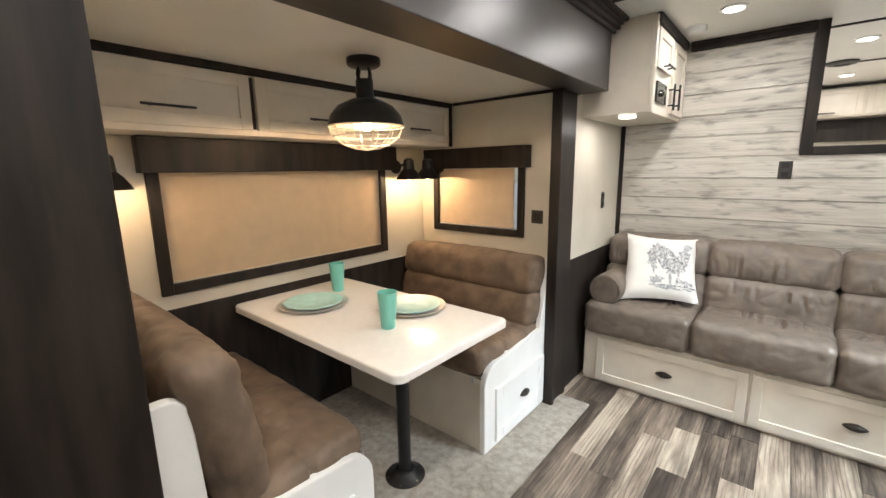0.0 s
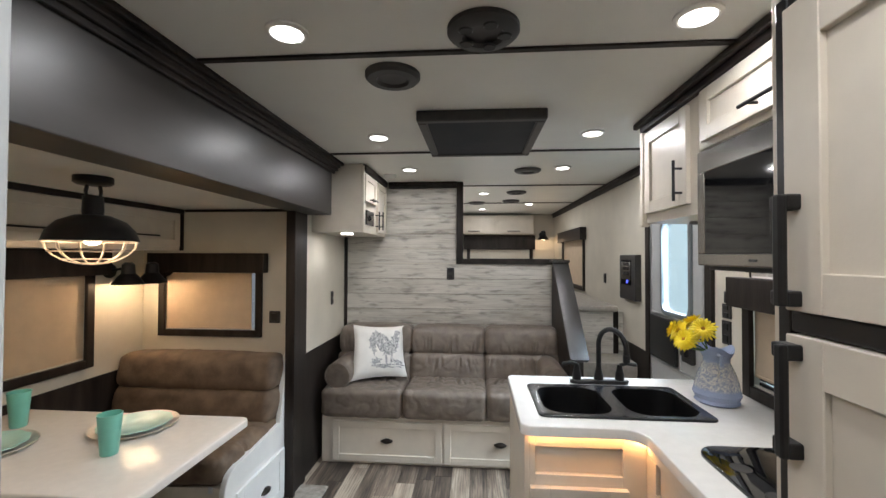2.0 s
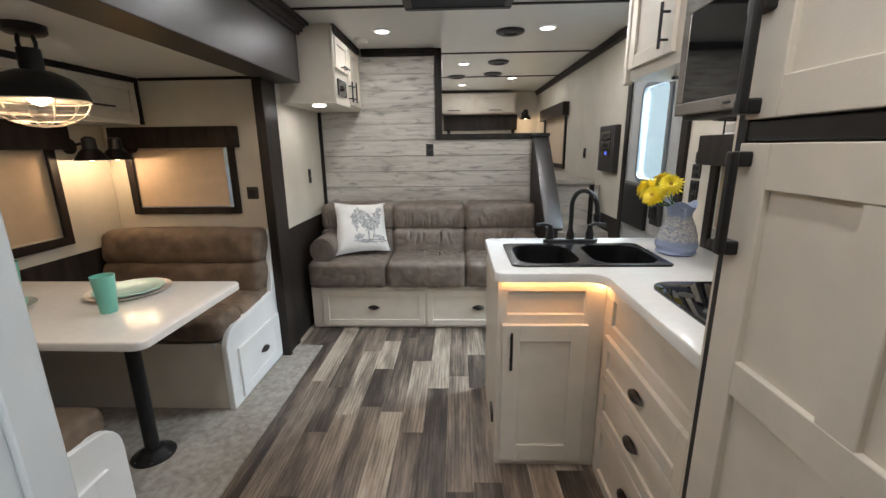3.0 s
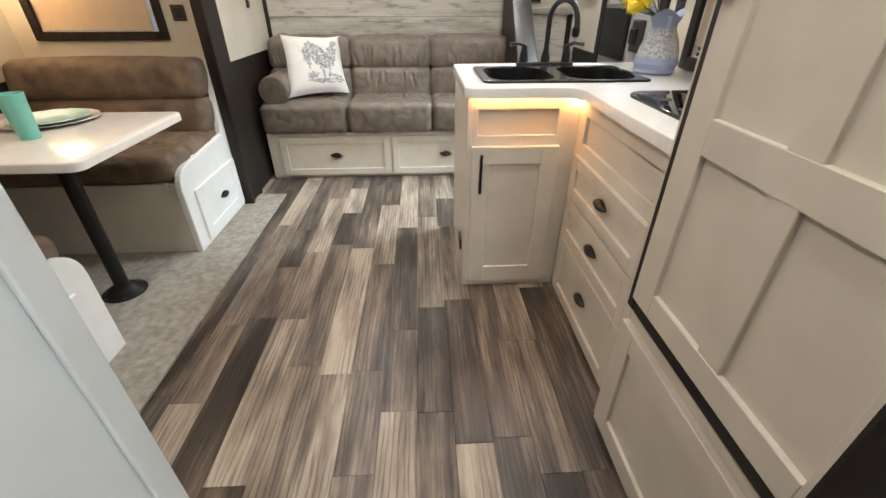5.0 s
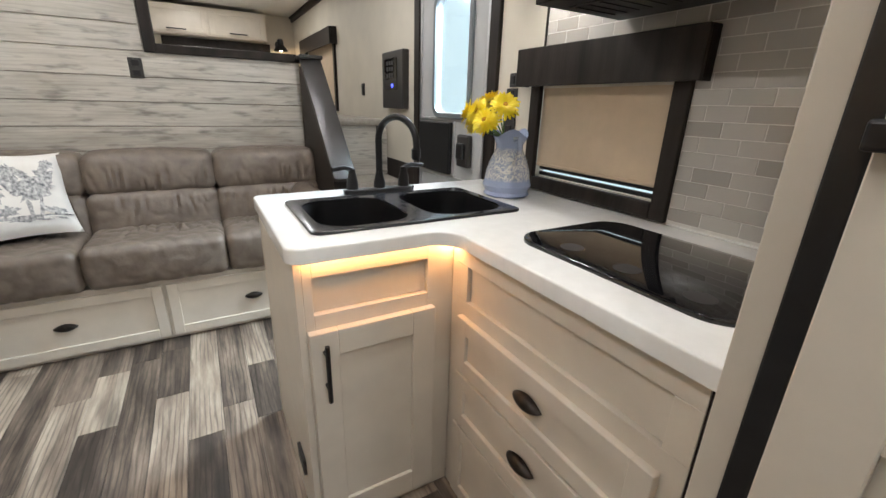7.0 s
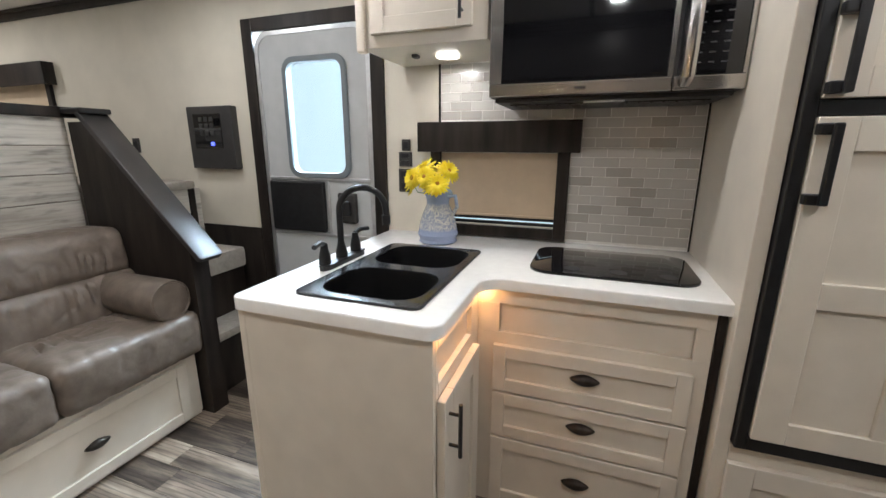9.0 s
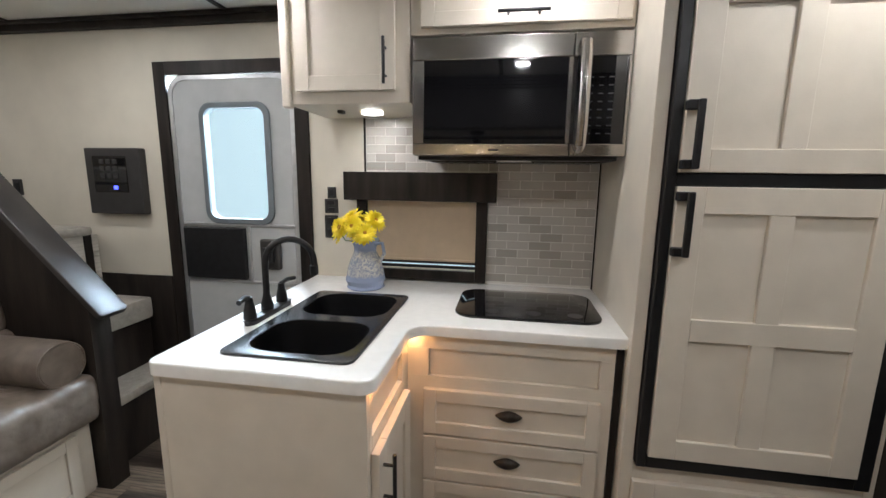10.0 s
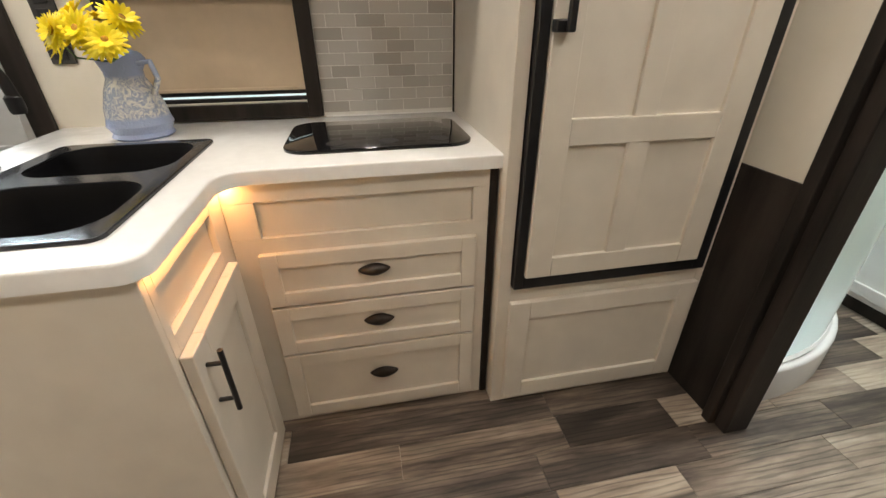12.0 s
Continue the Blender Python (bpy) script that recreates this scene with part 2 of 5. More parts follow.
def tile_shader():
    m = shader("grey_subway_tile", (0.5, 0.48, 0.45), 0.18, var=0.04, scale=30)
    t = m.node_tree
    info, ramp = t.nodes.new("ShaderNodeObjectInfo"), t.nodes.new("ShaderNodeValToRGB")
    e = ramp.color_ramp.elements
    e[0].color, e[1].color = (0.395, 0.37, 0.335, 1), (0.50, 0.48, 0.445, 1)
    e[0].position, e[1].position = 0.16, 0.28
    t.links.new(info.outputs["Random"], ramp.inputs[0])
    t.links.new(ramp.outputs[0], t.nodes["Principled BSDF"].inputs["Base Color"])
    return m


def vase_shader():
    """Pale blue glaze with white relief figure over the belly."""
    m = shader("blue_white_glaze", (0.33, 0.42, 0.66), 0.16, var=0.1, scale=20)
    t = m.node_tree
    p = t.nodes["Principled BSDF"]
    co, v = t.nodes.new("ShaderNodeTexCoord"), t.nodes.new("ShaderNodeTexNoise")
    v.inputs["Scale"].default_value, v.inputs["Detail"].default_value, v.inputs["Distortion"].default_value = 52, 3, 2.0
    t.links.new(co.outputs["Object"], v.inputs["Vector"])
    sep = t.nodes.new("ShaderNodeSeparateXYZ")
    t.links.new(co.outputs["Object"], sep.inputs[0])
    r = t.nodes.new("ShaderNodeValToRGB")
    e = r.color_ramp.elements
    e[0].position, e[0].color = 0.42, (0.36, 0.41, 0.52, 1)
    e[1].position, e[1].color = 0.60, (0.72, 0.71, 0.66, 1)
    t.links.new(v.outputs["Fac"], r.inputs[0])
    z = t.nodes.new("ShaderNodeValToRGB")
    ze = z.color_ramp.elements
    ze[0].position, ze[0].color = 0.060, (0, 0, 0, 1)
    ze[1].position, ze[1].color = 0.07, (1, 1, 1, 1)
    for pos, val in ((0.165, 1), (0.18, 0)):
        k = ze.new(pos)
        k.color = (val, val, val, 1)
    t.links.new(sep.outputs["Z"], z.inputs[0])
    mix = t.nodes.new("ShaderNodeMix")
    mix.data_type = "RGBA"
    mix.inputs["A"].default_value = (0.36, 0.43, 0.62, 1)
    t.links.new(z.outputs[0], mix.inputs["Factor"])
    t.links.new(r.outputs[0], mix.inputs["B"])
    t.links.new(mix.outputs["Result"], p.inputs["Base Color"])
    b = t.nodes.new("ShaderNodeBump")
    b.inputs["Strength"].default_value, b.inputs["Distance"].default_value = 0.6, 0.004
    t.links.new(v.outputs["Fac"], b.inputs["Height"])
    t.links.new(b.outputs[0], p.inputs["Normal"])
    return m


TILEM, VASEM = tile_shader(), vase_shader()


# ---- mesh helpers ----
def origin_of(ob):
    at = Vector((0, 0, 0))
    while ob:
        at, ob = at + ob.location, ob.parent
    return at


def thing(name, at, label, category, group="", kind=""):
    ob = new(name)
    ob.location, ob.empty_display_size = at, 0.05
    return tagged(ob, label, category, group, kind)


def part(name, bm, material, parent=None, label="", smooth=False):
    """Links a bmesh that stands in world places as one mesh object, under a thing or part."""
    bmesh.ops.recalc_face_normals(bm, faces=bm.faces[:])
    base = origin_of(parent)
    if base.length:
        bmesh.ops.translate(bm, verts=bm.verts[:], vec=-base)
    if smooth:
        for f in bm.faces:
            f.smooth = True
        for e in bm.edges:
            if len(e.link_faces) == 2 and e.calc_face_angle(0) > 0.7:
                e.smooth = False
    me = bpy.data.meshes.new(name)
    bm.to_mesh(me)
    bm.free()
    me.materials.append(material)
    ob = new(name, me)
    ob.parent = parent
    return tagged(ob, label)


def struct(name, bm, material, label, category, smooth=False):
    return tagged(part(name, bm, material, None, "", smooth), label, category, "", "structure")


def add_box(bm, x0, x1, y0, y1, z0, z1, bev=0.0, seg=2):
    made = bmesh.ops.create_cube(bm, size=1)["verts"]
    for v in made:
        v.co = Vector((x0 + (v.co.x + 0.5) * (x1 - x0), y0 + (v.co.y + 0.5) * (y1 - y0), z0 + (v.co.z + 0.5) * (z1 - z0)))
    if bev:
        edges = list({e for v in made for e in v.link_edges})
        bmesh.ops.bevel(bm, geom=edges, offset=bev, segments=seg, affect="EDGES", profile=0.5)
    return bm


def box(x0, x1, y0, y1, z0, z1, bev=0.003, seg=2):
    return add_box(bmesh.new(), x0, x1, y0, y1, z0, z1, bev, seg)


def soft(x0, x1, y0, y1, z0, z1, r, res=0.03, puff=0.0, wrinkle=0.0, seed=0.0, folds=()):
    """A rounded, slightly puffed upholstered block. folds: (axis, place, depth, width) grooves."""
    bm = bmesh.new()
    lo, hi = Vector((x0, y0, z0)), Vector((x1, y1, z1))
    size, mid = hi - lo, (hi + lo) / 2
    n = [max(3, int(round(s / res))) for s in size]
    seen = {}

    def vert(p):
        key = tuple(round(c, 5) for c in p)
        if key not in seen:
            q = Vector([max(lo[i] + r, min(hi[i] - r, p[i])) for i in range(3)])
            d = Vector(p) - q
            v = q + (d.normalized() * r if d.length > 1e-9 else d)
            u = [(v[i] - mid[i]) / (size[i] / 2) for i in range(3)]
            out = Vector([u[i] * (1 - u[(i + 1) % 3] ** 2) * (1 - u[(i + 2) % 3] ** 2) for i in range(3)])
            v = v + out * puff
            if wrinkle:
                w = 0.5 * noise.noise(v * 14 + Vector((seed, seed, 0))) - 1.3 * (1 - min(1, 4 * abs(noise.noise(v * 11 + Vector((0, seed, seed))))))
                v = v + d.normalized() * w * wrinkle if d.length > 1e-9 else v
            for axis, place, depth, width in folds:
                k = math.exp(-((v[axis] - place) / width) ** 2)
                v = v + (mid - v).normalized() * depth * k
            seen[key] = bm.verts.new(v)
        return seen[key]

    def grid(a, b, c, end):
        for i in range(n[a]):
            for j in range(n[b]):
                quad = []
                for di, dj in ((0, 0), (1, 0), (1, 1), (0, 1)):
                    p = [0, 0, 0]
                    p[a], p[b], p[c] = lo[a] + size[a] * (i + di) / n[a], lo[b] + size[b] * (j + dj) / n[b], end
                    quad.append(vert(p))
                if len(set(quad)) == 4:
                    bm.faces.new(quad)

    for a, b, c in ((0, 1, 2), (1, 2, 0), (2, 0, 1)):
        grid(a, b, c, lo[c])
        grid(a, b, c, hi[c])
    return bm


def add_lathe(bm, profile, at, seg=28, m=None):
    """Turns (radius, height) pairs round the z axis at a place; m turns it first."""
    rings = []
    for r, z in profile:
        ring = []
        for k in range(seg):
            a = 2 * math.pi * k / seg
            p = Vector((r * math.cos(a), r * math.sin(a), z))
            ring.append(bm.verts.new((m @ p if m else p) + Vector(at)))
        rings.append(ring)
    for a, b in zip(rings, rings[1:]):
        for k in range(seg):
            bm.faces.new((a[k], a[(k + 1) % seg], b[(k + 1) % seg], b[k]))
    for ring, r in ((rings[0], profile[0][0]), (rings[-1], profile[-1][0])):
        bm.faces.new(ring)
    return bm


def lathe(profile, at, seg=28, m=None):
    return add_lathe(bmesh.new(), profile, at, seg, m)


def add_tube(bm, points, r, seg=8, closed=False):
    pts = [Vector(p) for p in points]
    rings, last = [], None
    for i, p in enumerate(pts):
        a = pts[i - 1] if i or closed else p
        b = pts[(i + 1) % len(pts)] if i < len(pts) - 1 or closed else p
        d = (b - a).normalized()
        side = last - d * last.dot(d) if last else d.orthogonal()
        side.normalize()
        last = side
        up = d.cross(side)
        rings.append([bm.verts.new(p + side * math.cos(2 * math.pi * k / seg) * r + up * math.sin(2 * math.pi * k / seg) * r) for k in range(seg)])
    pairs = list(zip(rings, rings[1:])) + ([(rings[-1], rings[0])] if closed else [])
    for a, b in pairs:
        for k in range(seg):
            bm.faces.new((a[k], a[(k + 1) % seg], b[(k + 1) % seg], b[k]))
    if not closed:
        bm.faces.new(rings[0])
        bm.faces.new(rings[-1])
    return bm


def tube(points, r, seg=8, closed=False):
    return add_tube(bmesh.new(), points, r, seg, closed)


def rrect(x0, x1, y0, y1, r, n=6):
    out = []
    for cx, cy, a0 in ((x1 - r, y1 - r, 0), (x0 + r, y1 - r, 90), (x0 + r, y0 + r, 180), (x1 - r, y0 + r, 270)):
        for k in range(n + 1):
            a = radians(a0 + 90 * k / n)
            out.append((cx + r * math.cos(a), cy + r * math.sin(a)))
    return out


def inset(loop, d):
    """A closed outline moved inwards by d."""
    area = sum(a[0] * b[1] - b[0] * a[1] for a, b in zip(loop, loop[1:] + loop[:1]))
    turn, out = (1 if area > 0 else -1), []
    for k, p in enumerate(loop):
        a = (Vector(p) - Vector(loop[k - 1])).normalized()
        b = (Vector(loop[(k + 1) % len(loop)]) - Vector(p)).normalized()
        m = Vector((-(a.y + b.y), a.x + b.x)) * turn
        m.normalize()
        c = max(0.4, m.dot(Vector((-a.y, a.x)) * turn))
        out.append(tuple(Vector(p) + m * d / c))
    return out


def slab(outer, holes, z0, z1, bev=0.0):
    """A flat plate with any outline and holes, and a rounded upper edge."""
    bm = bmesh.new()

    def ring(loop, z):
        return [bm.verts.new((x, y, z)) for x, y in loop]

    def close(vs):
        for a, b in zip(vs, vs[1:] + vs[:1]):
            bm.edges.new((a, b))

    def wall(a, b):
        for k in range(len(a)):
            bm.faces.new((a[k], a[(k + 1) % len(a)], b[(k + 1) % len(a)], b[k]))

    edge = [ring(outer, z0)]
    if bev:
        for k in range(4):
            q = radians(30 * k)
            edge.append(ring(inset(outer, bev * (1 - math.cos(q))) if k else outer, z1 - bev + bev * math.sin(q)))
    else:
        edge.append(ring(outer, z1))
    tops, lows = [ring(h, z1) for h in holes], [ring(h, z0) for h in holes]
    for loops in ([edge[-1], *tops], [edge[0], *lows]):
        for vs in loops:
            close(vs)
        rim = [e for vs in loops for e in {e for v in vs for e in v.link_edges}]
        bmesh.ops.triangle_fill(bm, edges=list(set(rim)), use_beauty=True, normal=(0, 0, 1))
    for a, b in zip(edge, edge[1:]):
        wall(a, b)
    for a, b in zip(tops, lows):
        wall(a, b)
    return bm


def facing(bm, d, at):
    """Takes a piece made as (across, up, outward) to a face that looks along d."""
    rows = {"-x": ((0, 0, -1), (1, 0, 0), (0, 1, 0)), "+x": ((0, 0, 1), (1, 0, 0), (0, 1, 0)),
            "-y": ((1, 0, 0), (0, 0, -1), (0, 1, 0)), "+y": ((1, 0, 0), (0, 0, 1), (0, 1, 0))}[d]
    m = Matrix(rows).to_4x4()
    bm.transform(m)
    shift = {"x": (at, 0, 0), "y": (0, at, 0)}[d[1]]
    bmesh.ops.translate(bm, verts=bm.verts[:], vec=shift)
    return bm


def framed(name, spec, d, at, material, parent, label=""):
    """A framed front as a part: the panel, with its stiles and rails as pieces under it."""
    def fill(u0, u1, v0, v1, w=0.05, t=0.019, rec=0.011, bars=(), rails=(), low=None):
        low = w if low is None else low
        front = part(name, facing(box(u0 + w * 0.5, u1 - w * 0.5, v0 + low * 0.5, v1 - w * 0.5, 0, t - rec, 0), d, at), material, parent, label)
        for a, b in ((u0, u0 + w), (u1 - w, u1)):
            part("stile", facing(box(a, b, v0, v1, 0, t, 0.0018, 1), d, at), material, front)
        for a, b in ((v0, v0 + low), (v1 - w, v1)):
            part("rail", facing(box(u0 + w, u1 - w, a, b, 0, t, 0.0018, 1), d, at), material, front)
        for c in bars:
            part("stile", facing(box(c - w * 0.42, c + w * 0.42, v0 + low, v1 - w, 0, t - 0.001, 0.0018, 1), d, at), material, front)
        for c in rails:
            part("rail", facing(box(u0 + w, u1 - w, c - w * 0.45, c + w * 0.45, 0, t, 0.0018, 1), d, at), material, front)
        return front
    return fill(*spec[0], **spec[1])


def spec(*a, **k):
    return a, k


def cup_pull(u, v, n0):
    """Oval bin pull, in (across, up, outward)."""
    bm = bmesh.new()
    bmesh.ops.create_uvsphere(bm, u_segments=20, v_segments=10, radius=1)
    for q in bm.verts:
        q.co = Vector((u + q.co.x * 0.048 * (1 - 0.12 * abs(q.co.y)), v + q.co.y * 0.020 * (1 - 0.35 * q.co.x ** 2), n0 + max(0, q.co.z) * 0.024))
    return bm


def bar_pull(u0, v0, u1, v1, n0, r=0.006, stand=0.032):
    d = Vector((u1 - u0, v1 - v0, 0))
    a, b = Vector((u0, v0, n0 + stand)), Vector((u1, v1, n0 + stand))
    bm = tube([a, b], r, 10)
    for k in (0.2, 0.8):
        p = a + d * k
        add_tube(bm, [(p.x, p.y, n0), p], r * 0.8, 8)
    return bm


# ---- the shell ----
XR, XL = 1.55, -0.845           # side walls
YB, YF = 3.37, 6.2              # shiplap wall, far wall of the loft
YE = -0.20                      # bathroom wall
SX, SY0, SY1, SZ = -1.94, 0.31, 2.38, 1.842   # slide-out: back wall, ends, ceiling

struct("floor", box(-2.05, 1.7, -2.1, 6.4, -0.12, -0.006, 0), FLOORM, "wood-look vinyl plank floor in grey and brown", "floor")
struct("ceiling", box(-1.0, 1.7, -2.1, 6.4, CEIL, CEIL + 0.08, 0), CEILM, "off-white panelled ceiling with dark seams", "ceiling")
bm = bmesh.new()
for y0 in (1.03, 2.30, 3.55, 4.8):
    add_box(bm, -0.60, XR, y0 - 0.014, y0 + 0.014, CEIL - 0.008, CEIL + 0.001, 0.003, 1)
struct("trim_ceiling_seams", bm, DARK, "dark wooden battens over the ceiling seams", "trim")

# right wall with the entry door and the kitchen window
DY0, DY1, DZ1 = 1.985, 2.675, 1.905
KY0, KY1, KZ0, KZ1 = 1.085, 1.64, 0.97, 1.30
bm = bmesh.new()
T = 0.06
add_box(bm, XR, XR + T, -2.1, KY0, 0, CEIL)
add_box(bm, XR, XR + T, KY0, KY1, 0, KZ0)
add_box(bm, XR, XR + T, KY0, KY1, KZ1, CEIL)
add_box(bm, XR, XR + T, KY1, DY0, 0, CEIL)
add_box(bm, XR, XR + T, DY0, DY1, DZ1, CEIL)
add_box(bm, XR, XR + T, DY1, 4.45, 0, CEIL)
add_box(bm, XR, XR + T, 4.45, 5.5, 0, 1.20)
add_box(bm, XR, XR + T, 4.45, 5.5, 1.78, CEIL)
add_box(bm, XR, XR + T, 5.5, 6.4, 0, CEIL)
struct("wall_east", bm, CREAM, "cream panelled side wall with entry door", "wall")
struct("wall_north", box(-2.05, 1.7, YF, YF + 0.06, 0, CEIL, 0), CREAM, "cream far wall of the sleeping loft", "wall")
struct("wall_south", box(-2.05, 1.7, -2.1, -2.04, 0, CEIL, 0), CREAM, "plain cream bathroom back wall", "wall")
bm = box(XL - 0.06, XL, 2.41, YF, 0, CEIL, 0)
struct("wall_west", bm, CREAM, "cream side wall beside the sofa", "wall")
struct("wall_west_bath", box(XL - 0.06, XL, -2.1, SY0 - 0.05, 0, CEIL, 0), DARK, "dark wooden wall panel beside the dinette", "wall")
struct("wainscot_west", box(XL, XL + 0.008, 2.46, YB, 0, 0.85, 0.002), DARK, "dark brown wainscot panel", "wainscot")
struct("wainscot_east", box(XR - 0.008, XR, DY1 + 0.08, 6.1, 0, 0.86, 0.002), DARK, "dark brown wainscot panel", "wainscot")
struct("trim_corner_west", box(XL, XL + 0.03, YB - 0.022, YB + 0.001, 0.85, CEIL, 0.004), DARK, "dark corner trim at the shiplap wall", "trim")
# bathroom wall with doorway
struct("wall_bath_east", box(0.65, XR, YE - 0.06, YE, 0.85, CEIL, 0), CREAM, "cream upper wall beside the refrigerator", "wall")
struct("wainscot_bath", box(0.65, XR, YE - 0.062, YE + 0.006, 0, 0.85, 0.002), DARK, "dark brown wainscot beside the refrigerator", "wainscot")
bm = box(0.607, 0.652, YE - 0.085, YE + 0.010, 0, CEIL, 0.006)
add_box(bm, 0.652, 0.690, YE + 0.001, YE + 0.030, 0, CEIL, 0.005)
struct("trim_bath_doorway", bm, DARK, "dark stepped wooden door jamb", "trim")
struct("wall_bath_west", box(XL, 0.028, YE - 0.055, -0.056, 0, CEIL, 0), DARK, "dark wall beside the bathroom doorway", "wall")
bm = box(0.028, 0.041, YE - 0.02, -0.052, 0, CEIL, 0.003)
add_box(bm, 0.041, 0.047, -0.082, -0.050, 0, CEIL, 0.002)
# White paint dimmed to grey: weaker light on the jamb put into its colour.
struct("trim_white_jamb", bm, shader("painted_jamb_dimmed", (0.46, 0.46, 0.455), 0.45, var=0.03, scale=7, bump=0.05, bscale=130), "white painted door jamb, dimmed to grey in its colour", "trim")
struct("wall_bath_head", box(0.028, 0.607, YE - 0.06, YE, 2.04, CEIL, 0), CREAM, "wall above the bathroom doorway", "wall")

# crown along the ceiling
bm = bmesh.new()
add_box(bm, XR - 0.028, XR, 1.84, 6.2, CEIL - 0.058, CEIL, 0.008)
add_box(bm, XR - 0.045, XR - 0.028, 1.84, 6.2, CEIL - 0.022, CEIL, 0.006)
struct("crown_east", bm, DARK, "dark crown moulding", "trim")
bm = box(-0.44, 0.168, YB - 0.032, YB, CEIL - 0.055, CEIL, 0.008)
add_box(bm, -0.44, 0.168, YB - 0.048, YB - 0.032, CEIL - 0.02, CEIL, 0.005)
struct("crown_north", bm, DARK, "dark crown moulding over shiplap", "trim")

# slide-out room
WY0, WY1, WZ0, WZ1 = 0.70, 1.96, 0.925, 1.41
bm = bmesh.new()
add_box(bm, SX - 0.06, SX, SY0 - 0.06, WY0, 0, SZ)
add_box(bm, SX - 0.06, SX, WY1, SY1 + 0.06, 0, SZ)
add_box(bm, SX - 0.06, SX, WY0, WY1, 0, WZ0)
add_box(bm, SX - 0.06, SX, WY0, WY1, WZ1, SZ)
struct("wall_slide_back", bm, CREAM, "cream slide-out wall behind the dinette", "wall")
VX0, VX1, VZ0, VZ1 = -1.775, -1.135, 1.03, 1.41
bm = bmesh.new()
add_box(bm, SX, VX0, SY1, SY1 + 0.05, 0, SZ)
add_box(bm, VX1, -0.83, SY1, SY1 + 0.05, 0, SZ)
add_box(bm, VX0, VX1, SY1, SY1 + 0.05, 0, VZ0)
add_box(bm, VX0, VX1, SY1, SY1 + 0.05, VZ1, SZ)
struct("wall_slide_end", bm, CREAM, "cream slide-out end wall with a small window", "wall")
struct("wall_slide_near", box(SX, -0.83, SY0 - 0.05, SY0, 0, SZ, 0), CREAM, "cream slide-out end wall", "wall")
struct("ceiling_slide", box(SX - 0.06, -0.70, SY0 - 0.06, SY1 + 0.06, SZ, SZ + 0.05, 0), CEILM, "cream slide-out ceiling", "ceiling")
struct("wainscot_slide", box(SX, SX + 0.012, SY0, SY1, 0, 0.80, 0.002), DARK, "dark wainscot behind the dinette", "wainscot")
struct("trim_slide_end", box(SX + 0.3, -0.86, SY1 - 0.012, SY1, SZ - 0.018, SZ, 0.003), DARK, "thin dark ceiling trim", "trim")
# header over the opening, with crown
bm = box(-0.86, -0.665, -0.14, 2.51, 1.815, CEIL, 0.004)
header = struct("header_fascia", bm, DARKH, "glossy dark brown fascia over the slide-out", "fascia")
bm = bmesh.new()
for i, (dx, z) in enumerate(((0.018, 2.105), (0.034, 2.125), (0.046, 2.150), (0.066, 2.168))):
    add_box(bm, -0.665, -0.665 + dx, -0.14, 2.51 + dx, z, CEIL, 0.005)
struct("crown_fascia", bm, DARK, "stepped dark crown moulding", "trim")
bm = box(-0.86, -0.80, 2.235, 2.27, 0, 1.815, 0.004)
add_box(bm, -0.86, -0.815, 2.27, 2.46, 0, 1.815, 0.004)
struct("trim_slide_post", bm, DARK, "dark wooden post at the slide-out opening", "trim")
bm = box(-0.86, -0.80, 0.02, 0.315, 0, 1.815, 0.004)
struct("trim_slide_post_near", bm, DARK, "wide dark wooden post at the slide-out opening", "trim")
struct("carpet", soft(SX, -0.63, SY0 - 0.05, 2.40, -0.004, 0.014, 0.008, 0.05), CARPET, "mottled grey-beige carpet in the slide-out", "carpet")


# ---- windows ----
def shaded_window(name, label, d, at, u0, u1, v0, v1, w, val_u0, val_u1, val_v0, val_v1, depth, drop, slit=0.0):
    """Dark frame, glass, roller shade and boxed valance, on a wall face that looks along d."""
    ob = thing(name, facing_at(d, at, (u0 + u1) / 2, v0), label, "window", "", "structure")
    bm = bmesh.new()
    for a in ((u0, u0 + w, v0, v1), (u1 - w, u1, v0, v1), (u0 + w, u1 - w, v0, v0 + w)):
        add_box(bm, a[0], a[1], a[2], a[3], 0.001, 0.022, 0.004)
    part("window_frame", facing(bm, d, at), DARK, ob, "dark wooden window casing")
    bm = box(u0 + w - 0.01, u1 - w + 0.01, v0 + w - 0.01, v1, -0.045, -0.040, 0)
    pane = part("pane", facing(bm, d, at), PANE, ob)
    pane.visible_shadow = False
    bm = box(u0 + w * 0.9, u1 - w * 0.9 - slit, v0 + drop, v1, -0.008, -0.005, 0)
    add_box(bm, u0 + w * 0.9, u1 - w * 0.9 - slit, v0 + drop - 0.012, v0 + drop, -0.012, -0.001, 0.003)
    part("roller_shade", facing(bm, d, at), SHADE, ob, "tan roller shade pulled down")
    bm = box(val_u0, val_u1, val_v0, val_v1, depth - 0.015, depth, 0.003)
    add_box(bm, val_u0, val_u0 + 0.015, val_v0, val_v1, 0, depth - 0.015, 0.002)
    add_box(bm, val_u1 - 0.015, val_u1, val_v0, val_v1, 0, depth - 0.015, 0.002)
    add_box(bm, val_u0 + 0.015, val_u1 - 0.015, val_v1 - 0.012, val_v1, 0, depth - 0.015, 0.002)
    part("valance", facing(bm, d, at), DARK, ob, "dark boxed valance")
    return ob


def facing_at(d, at, u, v):
    return (at, u, v) if d[1] == "x" else (u, at, v)


